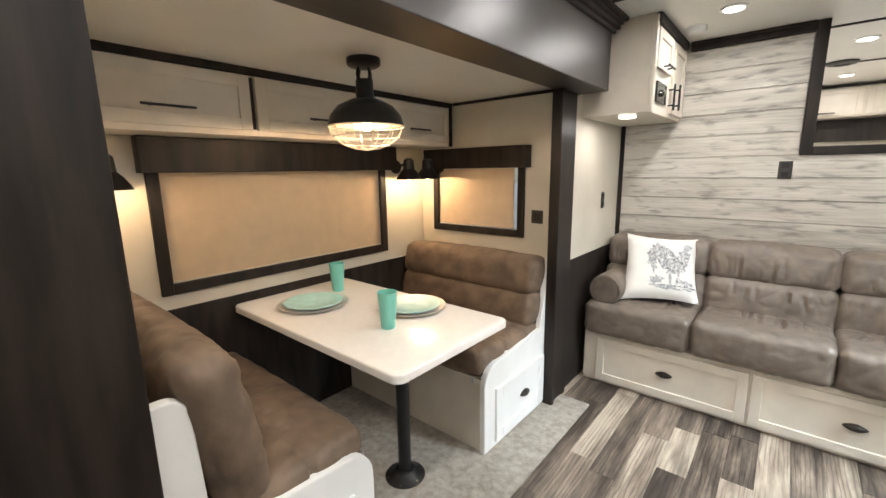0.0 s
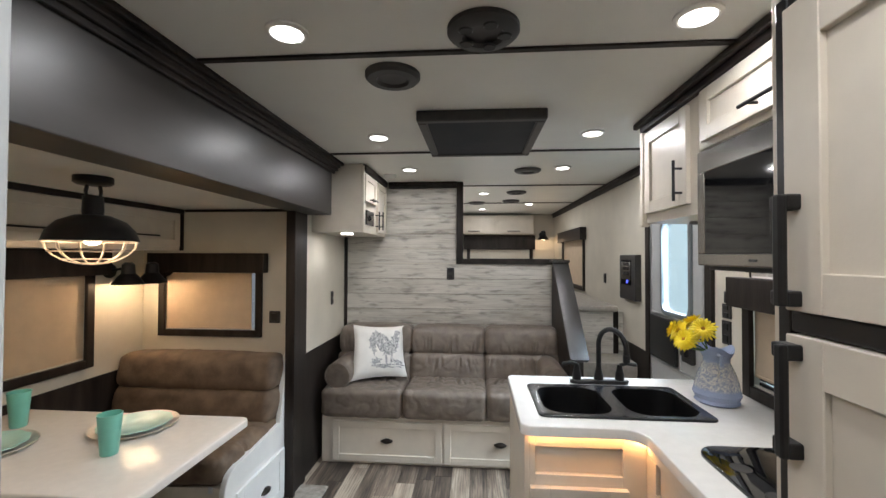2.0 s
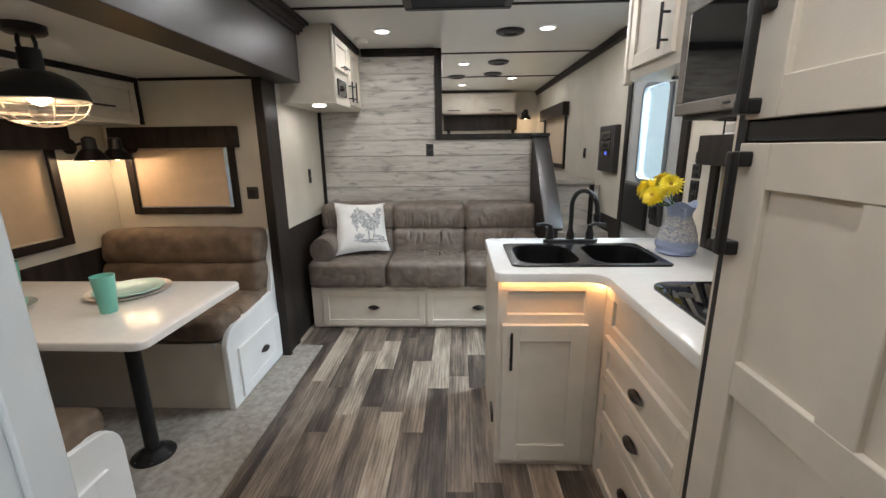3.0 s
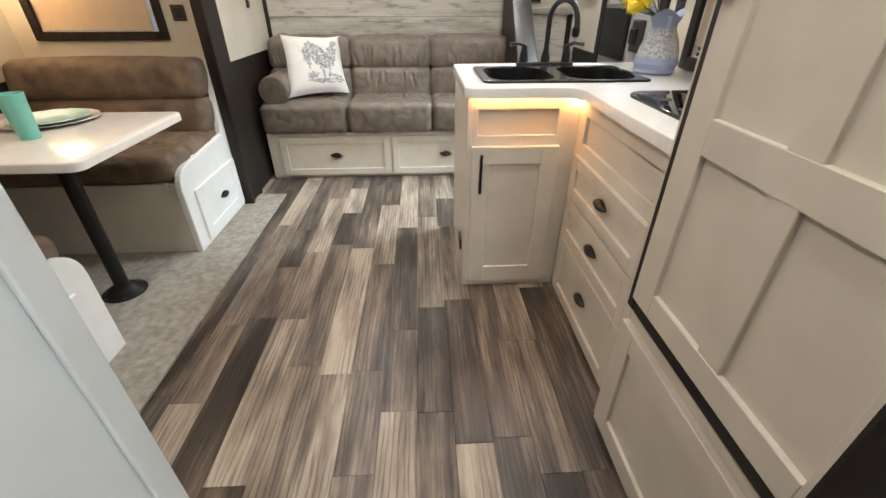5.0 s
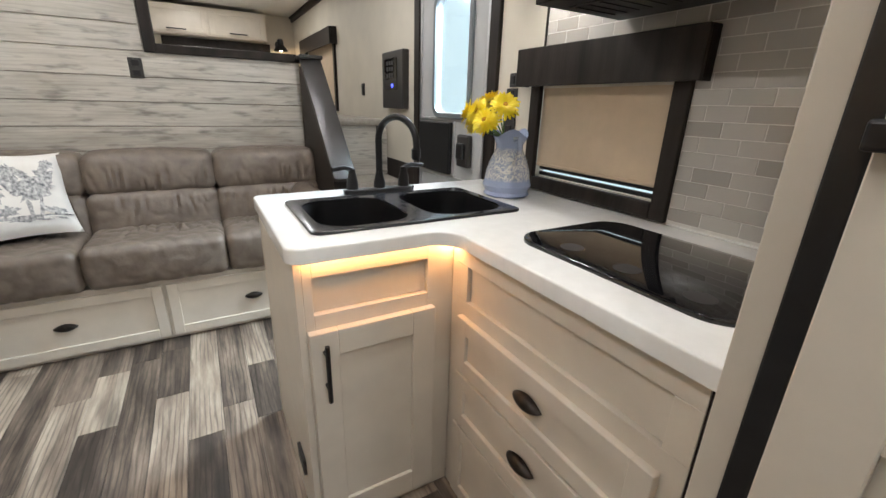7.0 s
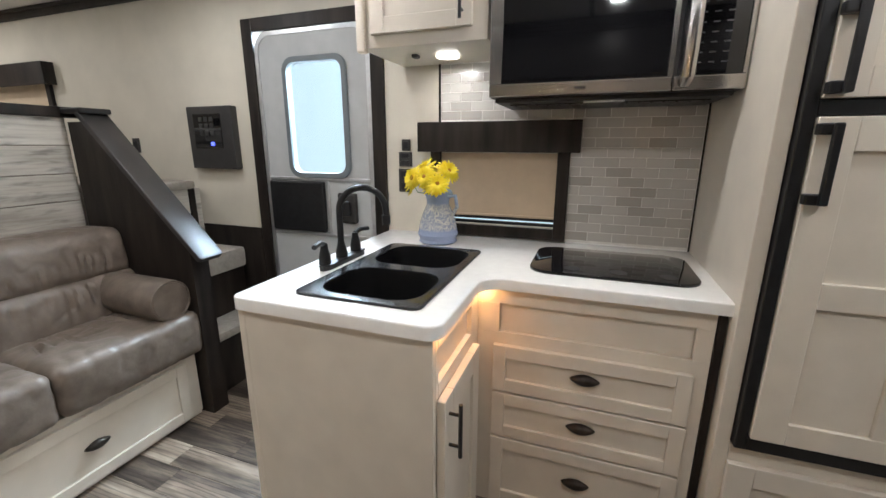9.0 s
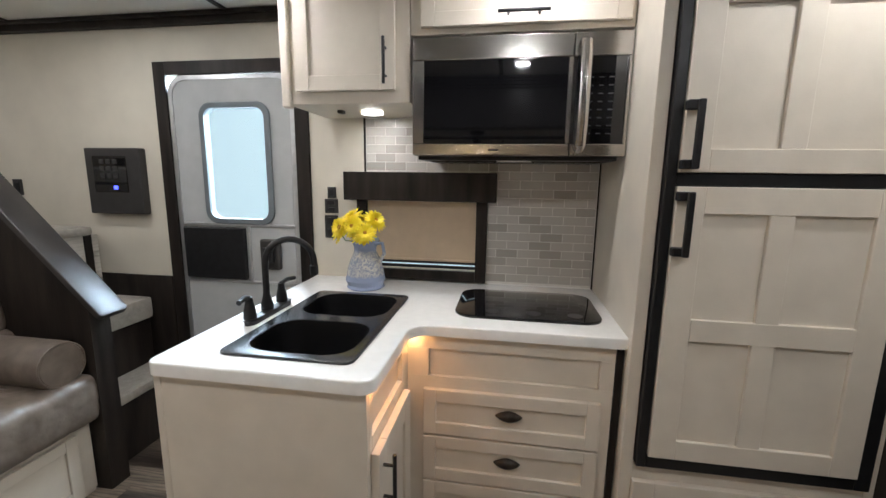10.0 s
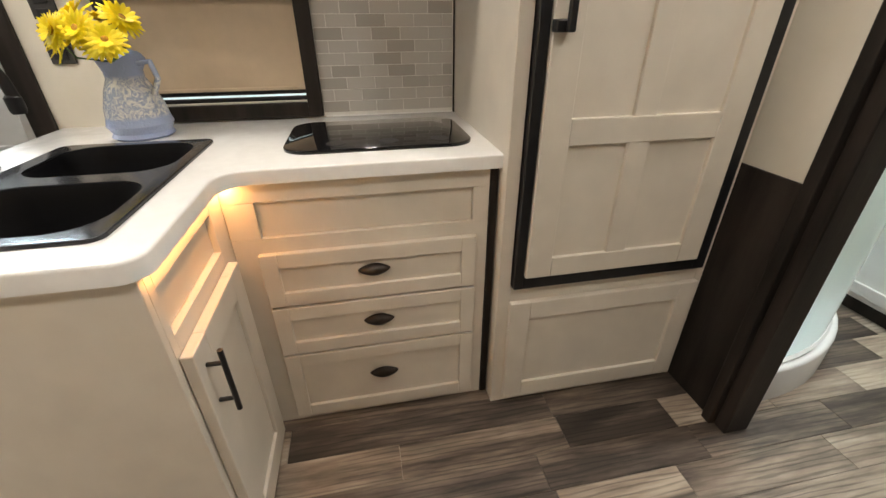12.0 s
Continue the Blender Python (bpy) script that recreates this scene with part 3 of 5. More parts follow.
shaded_window("window_1", "long dinette window with tan shade and dark valance", "+x", SX, 0.655, 2.0, 0.868, 1.42, 0.05, 0.63, 2.06, 1.41, 1.56, 0.07, 0.06)
shaded_window("window_2", "small dinette window with tan shade and dark valance", "-y", SY1, -1.815, -1.085, 0.985, 1.42, 0.045, -1.86, -1.05, 1.415, 1.545, 0.07, 0.062, 0.042)
kw = shaded_window("window_3", "kitchen window with tan shade and dark valance", "-x", XR, 1.035, 1.675, 0.915, 1.32, 0.052, 0.995, 1.725, 1.305, 1.438, 0.06, 0.105)
shaded_window("window_4", "loft window with tan shade and dark valance", "-x", XR, 4.40, 5.55, 1.15, 1.80, 0.05, 4.35, 5.6, 1.72, 1.86, 0.07, 0.06)
part("sash_rail", facing(box(1.085, 1.63, 0.965, 0.984, -0.036, -0.022, 0.003), "-x", XR), BLACK, kw, "black sash rail")
part("sash_rail", facing(box(1.085, 1.63, 0.992, 1.03, -0.036, -0.022, 0.003), "-x", XR), BLACK, kw, "black sash rail")
# far loft window and cupboards
lw = shaded_window("window_5", "loft window with white shade under a dark valance", "-y", YF, 0.2, 1.22, 1.45, 1.70, 0.05, 0.15, 1.25, 1.64, 1.86, 0.06, 0.05)

# ---- floor and wall pieces come last; kitchen first ----
BX = 0.955       # face of the kitchen base
CT0, CT1 = 0.872, 0.910


def drawer(parent, d, at, u0, u1, v0, v1, w=0.045, pull=True, name="drawer_front", lift=0.0):
    f = framed(name, spec(u0, u1, v0, v1, w), d, at, WHITE, parent)
    if pull:
        part("cup_pull", facing(cup_pull((u0 + u1) / 2, (v0 + v1) / 2 + lift, 0.012), d, at), BRONZE, f, "dark bronze cup pull", True)
    return f


base = thing("drawer_cabinet", (1.25, 0.9, 0), "cream kitchen drawer cabinet with bronze cup pulls", "cabinet")
part("body", box(BX + 0.016, XR, 0.565, 1.275, 0.0, CT0, 0.001), WHITE, base)
for a in ((0.565, 0.612, 0.711, 0.815), (1.198, 1.275, 0.711, 0.815), (0.565, 1.275, 0.815, CT0), (0.565, 1.275, 0.0, 0.711)):
    part("face_frame", box(BX, BX + 0.016, *a, 0.0012), WHITE, base)
part("false_front", box(BX + 0.013, BX + 0.0165, 0.614, 1.196, 0.713, 0.813, 0), WHITE, base, "recessed panel")
for v0, v1, lift in ((0.495, 0.668, 0.008), (0.310, 0.486, 0.008), (0.03, 0.302, 0.016)):
    drawer(base, "-x", BX, 0.602, 1.214, v0, v1, 0.046, True, "drawer_front", lift)
part("dark_gap_strip", box(BX - 0.004, BX + 0.02, 0.541, 0.563, 0, CT0, 0.001), DARK, base, "dark filler strip")

pen = thing("sink_cabinet", (0.95, 1.55, 0), "cream peninsula sink cabinet with lit niche", "cabinet")
PY = 1.275
part("side_panel", box(0.517, 0.535, PY, 1.885, 0, CT0, 0.002), WHITE, pen)
part("back_panel", box(0.535, XR - 0.02, 1.867, 1.885, 0, CT0, 0.002), WHITE, pen)
part("body", box(0.535, BX + 0.3, PY + 0.03, 1.867, 0, 0.685, 0.001), WHITE, pen)
part("toe_rail", box(0.535, BX, PY, PY + 0.03, 0, 0.05, 0.002), WHITE, pen)
for a in ((0.535, 0.558, 0.05, CT0), (0.872, BX, 0.05, CT0)):
    part("stile", box(a[0], a[1], PY, PY + 0.03, a[2], a[3], 0.0015), WHITE, pen)
for a in ((0.827, CT0), (0.655, 0.726)):
    part("rail", box(0.558, 0.872, PY, PY + 0.03, a[0], a[1], 0.0015), WHITE, pen)
part("niche_back", box(0.556, 0.874, PY + 0.016, PY + 0.03, 0.728, 0.825, 0.001), WHITE, pen, "recessed panel")
part("corner_bead", box(0.515, 0.535, 1.865, 1.890, 0, CT0, 0.004), WHITE, pen)
dr = framed("door", spec(0.537, 0.887, 0.042, 0.688, 0.071, 0.024, 0.010, low=0.078), "-y", PY - 0.002, WHITE, pen)
part("bar_handle", facing(bar_pull(0.571, 0.505, 0.571, 0.668, 0.024), "-y", PY - 0.002), BLACK, dr, "black bar handle", True)
part("outlet", facing(box(1.362, 1.457, 0.146, 0.203, 0, 0.010, 0.009), "-x", 0.517), PLASTIC, pen, "dark power outlet")

# worktop with cut-outs
ctop = []
pts = [(0.503, 1.253), (0.931, 1.253), (0.931, 0.530), (XR, 0.530), (XR, 1.905), (0.503, 1.905)]
rad = (0.045, 0.07, 0.004, 0.002, 0.002, 0.035)
for i, (p, r) in enumerate(zip(pts, rad)):
    a, b, c = Vector(pts[i - 1]), Vector(p), Vector(pts[(i + 1) % 6])
    da, dc = (a - b).normalized(), (c - b).normalized()
    o = b + (da + dc) * r
    p0, p1 = b + da * r - o, b + dc * r - o
    if r < 0.01:
        ctop.append(p)
        continue
    for k in range(9):
        q = p0.lerp(p1, k / 8)
        ctop.append(tuple(o + q.normalized() * r))
HOLE = [(0.615, 0.886, 1.368, 1.700), (0.944, 1.220, 1.368, 1.700)]
bm = slab(ctop, [rrect(0.600, 1.236, 1.354, 1.715, 0.05)], CT0, CT1, 0.006)
worktop = part("worktop", bm, COUNTER, None, "", True)
tagged(worktop, "glossy white solid-surface L-shaped worktop", "worktop")
bm = box(XR - 0.012, XR, 0.545, 1.03, CT1, CT1 + 0.006, 0.002)
part("back_bead", bm, COUNTER, worktop)

sink = thing("kitchen_sink", (0.93, 1.55, CT1), "black double-bowl drop-in kitchen sink", "sink")
bm = slab(rrect(0.582, 1.252, 1.339, 1.745, 0.03), [rrect(*h[:2], h[2], h[3], 0.085, 8) for h in HOLE], CT1 - 0.002, CT1 + 0.008, 0.003)
part("rim", bm, RIMM, sink, "satin black sink rim", True)
for h in HOLE:
    bm = bmesh.new()
    rings = []
    for k, z in ((0.0, CT1 + 0.004), (0.006, CT1 - 0.02), (0.012, 0.80), (0.03, 0.765), (0.07, 0.755)):
        rings.append([bm.verts.new((x, y, z)) for x, y in rrect(h[0] + k, h[1] - k, h[2] + k, h[3] - k, 0.085 - k * 0.4, 8)])
    for a, b in zip(rings, rings[1:]):
        for k in range(len(a)):
            bm.faces.new((a[k], a[(k + 1) % len(a)], b[(k + 1) % len(a)], b[k]))
    bm.faces.new(rings[-1])
    part("bowl", bm, SINKM, sink, "black sink bowl, its inner shade put into the colour", True)

tap = thing("kitchen_faucet", (0.93, 1.79, CT1), "matt black two-handle gooseneck faucet", "faucet")
bm = slab(rrect(0.80, 1.075, 1.775, 1.815, 0.028), [], CT1, CT1 + 0.018, 0.006)
part("base_plate", bm, BLACK, tap, "", True)
arc = [(0.94, 1.805, CT1 + 0.015), (0.94, 1.805, 1.10)] + [(0.94 + 0.0, 1.805 - 0.085 + 0.085 * math.cos(a), 1.10 + 0.085 * math.sin(a)) for a in [math.pi * k / 14 for k in range(1, 15)]] + [(0.94, 1.632, 1.075)]
m = Matrix.Translation((0.94, 1.805, 0)) @ Matrix.Rotation(radians(28), 4, "Z") @ Matrix.Translation((-0.94, -1.805, 0))
bm = tube(arc, 0.012, 12)
add_lathe(bm, [(0.022, 0), (0.022, 0.02), (0.014, 0.05), (0.013, 0.06)], (0.94, 1.805, CT1 + 0.016), 16)
add_lathe(bm, [(0.013, 0), (0.016, 0.008), (0.016, 0.035), (0.011, 0.04)], (0.94, 1.635, 1.045), 14)
bm.transform(m)
part("spout", bm, BLACK, tap, "", True)
for x in (0.835, 1.04):
    bm = lathe([(0.022, 0), (0.02, 0.03), (0.014, 0.055), (0.012, 0.075)], (x, 1.805, CT1 + 0.016), 16)
    s = -1 if x < 0.9 else 1
    add_tube(bm, [(x, 1.805, CT1 + 0.088), (x + s * 0.03, 1.80, CT1 + 0.098), (x + s * 0.075, 1.79, CT1 + 0.094)], 0.009, 8)
    part("lever_handle", bm, BLACK, tap, "", True)

cook = thing("cooktop", (1.23, 0.86, CT1), "black glass cooktop cover set in the worktop", "cooktop")
bm = slab(rrect(1.035, 1.41, 0.585, 1.125, 0.075, 8), [], CT1, CT1 + 0.010, 0.004)
part("glass_cover", bm, BLKGLASS, cook, "", True)
for y in (0.68, 0.83, 0.98):
    part("burner_mark", lathe([(0.028, 0), (0.028, 0.0006)], (1.10, y, CT1 + 0.0102), 20), PLASTIC, cook)

# ---- refrigerator and its housing ----
hx = 0.895
house = thing("refrigerator_cabinet", (1.2, 0.17, 0), "tall cream cabinet housing the refrigerator", "cabinet")
bm = bmesh.new()
add_box(bm, hx, XR, 0.500, 0.538, 0, CEIL, 0.002)
add_box(bm, hx, hx + 0.03, YE + 0.006, -0.165, 0, CEIL, 0.002)
add_box(bm, hx, XR, -0.165, 0.500, 0, 0.50, 0.002)
add_box(bm, hx, XR, -0.165, 0.500, 1.985, CEIL, 0.002)
part("body", bm, WHITE, house)
framed("lower_panel", spec(-0.168, 0.500, 0.03, 0.446, 0.066, 0.02), "-x", hx, WHITE, house, "framed lower panel")
fr = thing("refrigerator", (1.2, 0.17, 0.50), "two-door refrigerator with cream framed panels and black trim", "refrigerator")
part("body", box(hx + 0.03, XR - 0.05, -0.16, 0.495, 0.502, 1.983, 0), BLACK, fr)
bm = bmesh.new()
for a in ((-0.163, -0.122, 0.502, 1.983), (0.468, 0.497, 0.502, 1.983)):
    add_box(bm, hx - 0.022, hx + 0.03, a[0], a[1], a[2], a[3], 0.003)
for z0, z1 in ((0.502, 0.543), (1.402, 1.437), (1.955, 1.983)):
    add_box(bm, hx - 0.021, hx + 0.03, -0.122, 0.468, z0, z1, 0.003)
part("black_trim", bm, BLACK, fr)
for v0, v1, rails, low in ((0.546, 1.399, (0.9745,), 0.064), (1.439, 1.953, (), 0.064)):
    d = framed("door", spec(-0.118, 0.466, v0, v1, 0.076, 0.032, 0.012, bars=(0.186,), rails=rails, low=low), "-x", hx, WHITE, fr, "cream framed door")
    hz = (1.20, 1.385) if v0 < 1 else (1.447, 1.632)
    bm = bmesh.new()
    add_box(bm, hx - 0.066, hx - 0.052, 0.428, 0.447, hz[0], hz[1], 0.004)
    for z in (hz[0], hz[1] - 0.026):
        add_box(bm, hx - 0.054, hx - 0.028, 0.428, 0.470, z, z + 0.026, 0.004)
    part("door_handle", bm, BLACK, d, "black angular handle")

# ---- wall cabinets, microwave ----
UX = 1.165
uc = thing("wall_cabinet", (1.36, 1.56, 1.69), "cream kitchen wall cabinet with black bar handle", "wall cabinet")
part("body", box(UX + 0.002, XR, 1.318, 1.816, 1.69, CEIL, 0.002), WHITE, uc)
part("side_flange", box(UX - 0.018, UX + 0.02, 1.790, 1.826, 1.675, CEIL - 0.02, 0.008), WHITE, uc)
d = framed("door", spec(1.372, 1.765, 1.735, 2.12, 0.055), "-x", UX, WHITE, uc)
part("bar_handle", facing(bar_pull(1.405, 1.75, 1.405, 1.91, 0.019), "-x", UX), BLACK, d, "black bar handle", True)
part("puck_light", lathe([(0.045, 0), (0.045, 0.009), (0.03, 0.010)], (1.36, 1.53, 1.679), 24), LENS, uc, "round puck light", True)
part("hook", box(1.30, 1.335, 1.64, 1.665, 1.676, 1.69, 0.004), PLASTIC, uc)
mc = thing("microwave_cabinet", (1.36, 0.91, 1.93), "cream cabinet over the microwave with black handle", "wall cabinet")
part("body", box(UX + 0.002, XR, 0.540, 1.316, 1.925, CEIL, 0.002), WHITE, mc)
d = framed("door", spec(0.555, 1.275, 1.945, 2.13, 0.05), "-x", UX, WHITE, mc)
part("bar_handle", facing(bar_pull(0.825, 1.975, 1.0, 1.975, 0.019), "-x", UX), BLACK, d, "black bar handle", True)
bm = box(UX - 0.02, UX + 0.01, 0.54, 1.82, CEIL - 0.055, CEIL, 0.008)
add_box(bm, UX - 0.045, UX - 0.02, 0.54, 1.84, CEIL - 0.03, CEIL, 0.008)
struct("crown_kitchen", bm, DARK, "dark crown moulding over the wall cabinets", "trim")

mw = thing("microwave", (1.36, 0.91, 1.495), "stainless over-range microwave with black glass door", "microwave")
MX = 1.165
part("body", box(MX + 0.012, XR - 0.02, 0.542, 1.306, 1.497, 1.915, 0.004), PLASTIC, mw)
bm = bmesh.new()
add_box(bm, MX - 0.012, MX + 0.012, 0.735, 1.306, 1.832, 1.912, 0.004)
add_box(bm, MX - 0.012, MX + 0.012, 0.735, 1.306, 1.498, 1.540, 0.004)
add_box(bm, MX - 0.012, MX + 0.012, 1.262, 1.306, 1.540, 1.832, 0.003)
add_box(bm, MX - 0.012, MX + 0.012, 0.735, 0.750, 1.540, 1.832, 0.001)
door_m = part("door_frame", bm, STEEL, mw, "brushed steel door frame")
part("door_glass", box(MX - 0.010, MX + 0.008, 0.750, 1.262, 1.540, 1.832, 0.001), BLKGLASS, door_m, "black glass")
bm = bmesh.new()
add_box(bm, MX - 0.012, MX + 0.012, 0.542, 0.733, 1.832, 1.912, 0.004)
add_box(bm, MX - 0.012, MX + 0.012, 0.542, 0.733, 1.498, 1.540, 0.004)
add_box(bm, MX - 0.012, MX + 0.012, 0.542, 0.556, 1.540, 1.832, 0.003)
part("control_frame", bm, STEEL, mw, "brushed steel surround")
cp = part("control_panel", box(MX - 0.010, MX + 0.008, 0.556, 0.722, 1.540, 1.832, 0.001), BLKGLASS, mw, "black control panel")
GREYKEY = shader("grey_key_mark", (0.07, 0.07, 0.075), 0.5)
keyb = bmesh.new()
add_box(keyb, -0.0006, 0.0006, -0.008, 0.008, -0.0018, 0.0018)
keyme = bpy.data.meshes.new("key_mark")
keyb.to_mesh(keyme)
keyb.free()
keyme.materials.append(GREYKEY)
for r in range(8):
    for c in range(3):
        k = new("key_mark", keyme)
        k.parent = cp
        k.location = Vector((MX - 0.0107, 0.605 + c * 0.034, 1.575 + r * 0.027)) - origin_of(cp)
bm = bmesh.new()
hp = [(MX - 0.012, 0.700, 1.88), (MX - 0.045, 0.700, 1.87), (MX - 0.055, 0.700, 1.80), (MX - 0.058, 0.700, 1.705), (MX - 0.055, 0.700, 1.61), (MX - 0.045, 0.700, 1.535), (MX - 0.012, 0.700, 1.52)]
add_tube(bm, hp, 0.016, 12)
for v in bm.verts:
    v.co.y = 0.700 + (v.co.y - 0.700) * 1.25
part("door_handle", bm, STEEL, door_m, "curved steel handle", True)
part("logo_bar", box(MX - 0.0135, MX - 0.011, 0.985, 1.02, 1.514, 1.522, 0.001), PLASTIC, door_m)
part("vent_grille", box(MX + 0.02, XR - 0.03, 0.56, 1.29, 1.482, 1.497, 0.003), BLACK, mw)
for y0, y1 in ((0.60, 0.87), (0.98, 1.25)):
    flt = part("grease_filter", box(MX + 0.10, XR - 0.12, y0, y1, 1.478, 1.4825, 0.001), PLASTIC, mw, "dark mesh grease filter")
    for k in range(7):
        y = y0 + 0.02 + k * (y1 - y0 - 0.04) / 6
        part("filter_rib", box(MX + 0.11, XR - 0.13, y - 0.004, y + 0.004, 1.4755, 1.4785, 0.0008), BLACK, flt)
part("hood_lens", box(MX + 0.05, MX + 0.085, 0.86, 0.99, 1.477, 1.4825, 0.001), ACRYL, mw, "white hood lamp cover, unlit")

# ---- on the right wall ----
ed = thing("door_1", (XR, 2.33, 0), "grey entry door with a bright window, closed", "door", "", "structure")
bm = bmesh.new()
add_box(bm, XR - 0.018, XR + 0.001, 1.915, 1.985, 0, 1.97, 0.004)
add_box(bm, XR - 0.018, XR + 0.001, 2.675, 2.742, 0, 1.97, 0.004)
add_box(bm, XR - 0.018, XR + 0.001, 1.985, 2.675, 1.905, 1.97, 0.004)
part("casing", bm, DARK, ed, "dark wooden casing")
D = [(1.988, 2.672, 0.01, 1.902)]
W0, W1, WB, WT = 2.145, 2.475, 1.19, 1.745
out = rrect(1.99, 2.67, 0.012, 1.90, 0.09, 8)
bm = slab(out, [rrect(W0, W1, WB, WT, 0.05, 8)], 0.0, 0.03, 0.003)
facing(bm, "-x", XR + 0.025)
part("leaf", bm, GREYDOOR, ed, "grey door leaf")
bm = slab(rrect(1.986, 2.674, 0.008, 1.904, 0.092, 8), [rrect(2.010, 2.650, 0.03, 1.882, 0.075, 8)], 0, 0.012, 0.003)
facing(bm, "-x", XR + 0.002)
part("edge_trim", bm, ALU, ed, "aluminium edge trim")
bm = slab(rrect(W0 - 0.028, W1 + 0.028, WB - 0.028, WT + 0.028, 0.07, 8), [rrect(W0, W1, WB, WT, 0.05, 8)], 0, 0.014, 0.005)
facing(bm, "-x", XR - 0.006)
wf = part("window_frame", bm, GREYDOOR, ed, "dark gasketed window frame")
wf.data.materials[0] = shader("window_gasket_grey", (0.14, 0.16, 0.17), 0.4)
pn = part("pane", facing(box(W0, W1, WB, WT, 0, 0.004, 0), "-x", XR + 0.012), glass("door_pane", (0.86, 0.96, 0.98), 0.08), ed, "tinted pane")
pn.visible_shadow = False
bm = bmesh.new()
for z in (1.150, 0.845):
    add_box(bm, XR - 0.012, XR - 0.004, 2.012, 2.648, z, z + 0.016, 0.003)
add_box(bm, XR - 0.012, XR - 0.004, 2.262, 2.274, 0.861, 1.150, 0.003)
part("cross_rail", bm, ALU, ed, "aluminium rail")
part("bin", box(XR - 0.03, XR - 0.005, 2.285, 2.64, 0.868, 1.145, 0.008), BLACK, ed, "black door pocket")
lt = part("latch", box(XR - 0.035, XR - 0.004, 2.09, 2.20, 0.93, 1.09, 0.01), PLASTIC, ed, "dark latch plate")
part("latch_paddle", box(XR - 0.055, XR - 0.034, 2.115, 2.175, 0.97, 1.05, 0.008), BLACK, lt)
struct("backdrop", box(2.6, 2.62, -1.0, 9.0, -0.8, 3.0, 0), OUTSIDE, "bright daylight outside the door", "backdrop")
struct("ground", box(-60, 60, -60, 60, -0.9, -0.8, 0), shader("pale_gravel", (0.30, 0.28, 0.25), 0.9, var=0.2, scale=3), "pale gravel ground outside", "ground")

cpn = thing("control_panel", (XR, 3.01, 1.2), "dark wall control panel with blue display", "control panel")
part("housing", box(XR - 0.045, XR, 2.845, 3.178, 1.20, 1.546, 0.006), PLASTIC, cpn)
part("inset", box(XR - 0.049, XR - 0.044, 2.925, 3.13, 1.315, 1.505, 0.003), BLKGLASS, cpn, "glossy black inset")
part("display", box(XR - 0.051, XR - 0.048, 2.985, 3.01, 1.33, 1.35, 0.001), LEDBLUE, cpn, "blue lit digits")
for z in (1.40, 1.44, 1.475):
    for y in (2.99, 3.03, 3.07):
        part("rocker_switch", box(XR - 0.053, XR - 0.048, y - 0.013, y + 0.013, z - 0.012, z + 0.012, 0.002), PLASTIC, cpn)


def wall_plate(name, label, d, at, u, v, w, h, cat, keys=1):
    ob = thing(name, facing_at(d, at, u, v), label, cat)
    part("plate", facing(box(u - w / 2, u + w / 2, v - h / 2, v + h / 2, 0, 0.008, 0.003), d, at), PLASTIC, ob)
    for k in range(keys):
        c = v + (k - (keys - 1) / 2) * h / keys
        part("rocker" if cat == "switch" else "socket", facing(box(u - w * 0.28, u + w * 0.28, c - h * 0.3 / keys, c + h * 0.3 / keys, 0.007, 0.013, 0.002), d, at), BLACK, ob)
    return ob


wall_plate("outlet", "dark outlet on the wall beside the kitchen window", "-x", XR, 1.815, 1.165, 0.07, 0.115, "outlet", 2)
wall_plate("light_switch", "dark switch plate above the worktop outlet", "-x", XR, 1.812, 1.268, 0.07, 0.07, "switch", 2)
wall_plate("thermostat", "small dark round-cornered wall sensor", "-x", XR, 1.808, 1.335, 0.045, 0.055, "sensor", 1)
wall_plate("light_switch", "dark switch on the stair wall", "-x", XR, 3.69, 1.33, 0.06, 0.09, "switch", 1)
wall_plate("outlet", "dark outlet plate on the shiplap wall", "-y", YB - 0.012, 0.115, 1.377, 0.065, 0.105, "outlet", 2)
wall_plate("light_switch", "dark switch plate on the cream wall by the sofa", "+x", XL, 3.03, 1.185, 0.045, 0.11, "switch", 2)
wall_plate("outlet", "dark outlet plate on the dinette end wall", "-y", SY1, -1.0, 1.12, 0.075, 0.08, "outlet", 1)

# ---- sofa ----
sofa = thing("sofa", (0.1, 3.0, 0), "taupe leather three-seat sofa on a cream drawer base", "sofa")
SB0, SB1, SF = -0.80, 0.985, 2.722
bm = box(SB0, SB1, SF, YB - 0.015, 0.02, 0.345, 0.003)
add_box(bm, SB0, SB1, SF + 0.012, YB - 0.02, 0, 0.02)
bs = part("base", bm, WHITE, sofa, "cream painted base")
for u0, u1 in ((-0.712, 0.095), (0.112, 0.915)):
    f = framed("drawer_front", spec(u0, u1, 0.028, 0.318, 0.048), "-y", SF, WHITE, sofa)
    part("cup_pull", facing(cup_pull((u0 + u1) / 2, 0.178, 0.012), "-y", SF), BRONZE, f, "dark bronze cup pull", True)


def gather(bm, folds, out, face):
    """Presses narrow creases into one face of a cushion: (start, direction, length, depth, width)."""
    for v in bm.verts:
        if not face(v.co):
            continue
        shift = 0.0
        for p, d, ln, a, w in folds:
            q = v.co - p
            q -= out * q.dot(out)
            along = q.dot(d)
            if 0 < along < ln:
                across = (q - d * along).length
                k = math.sin(math.pi * along / ln) ** 0.6
                shift += a * k * (math.exp(-(across / w) ** 2) - 0.45 * math.exp(-((across - 2.0 * w) / w) ** 2))
        v.co -= out * shift


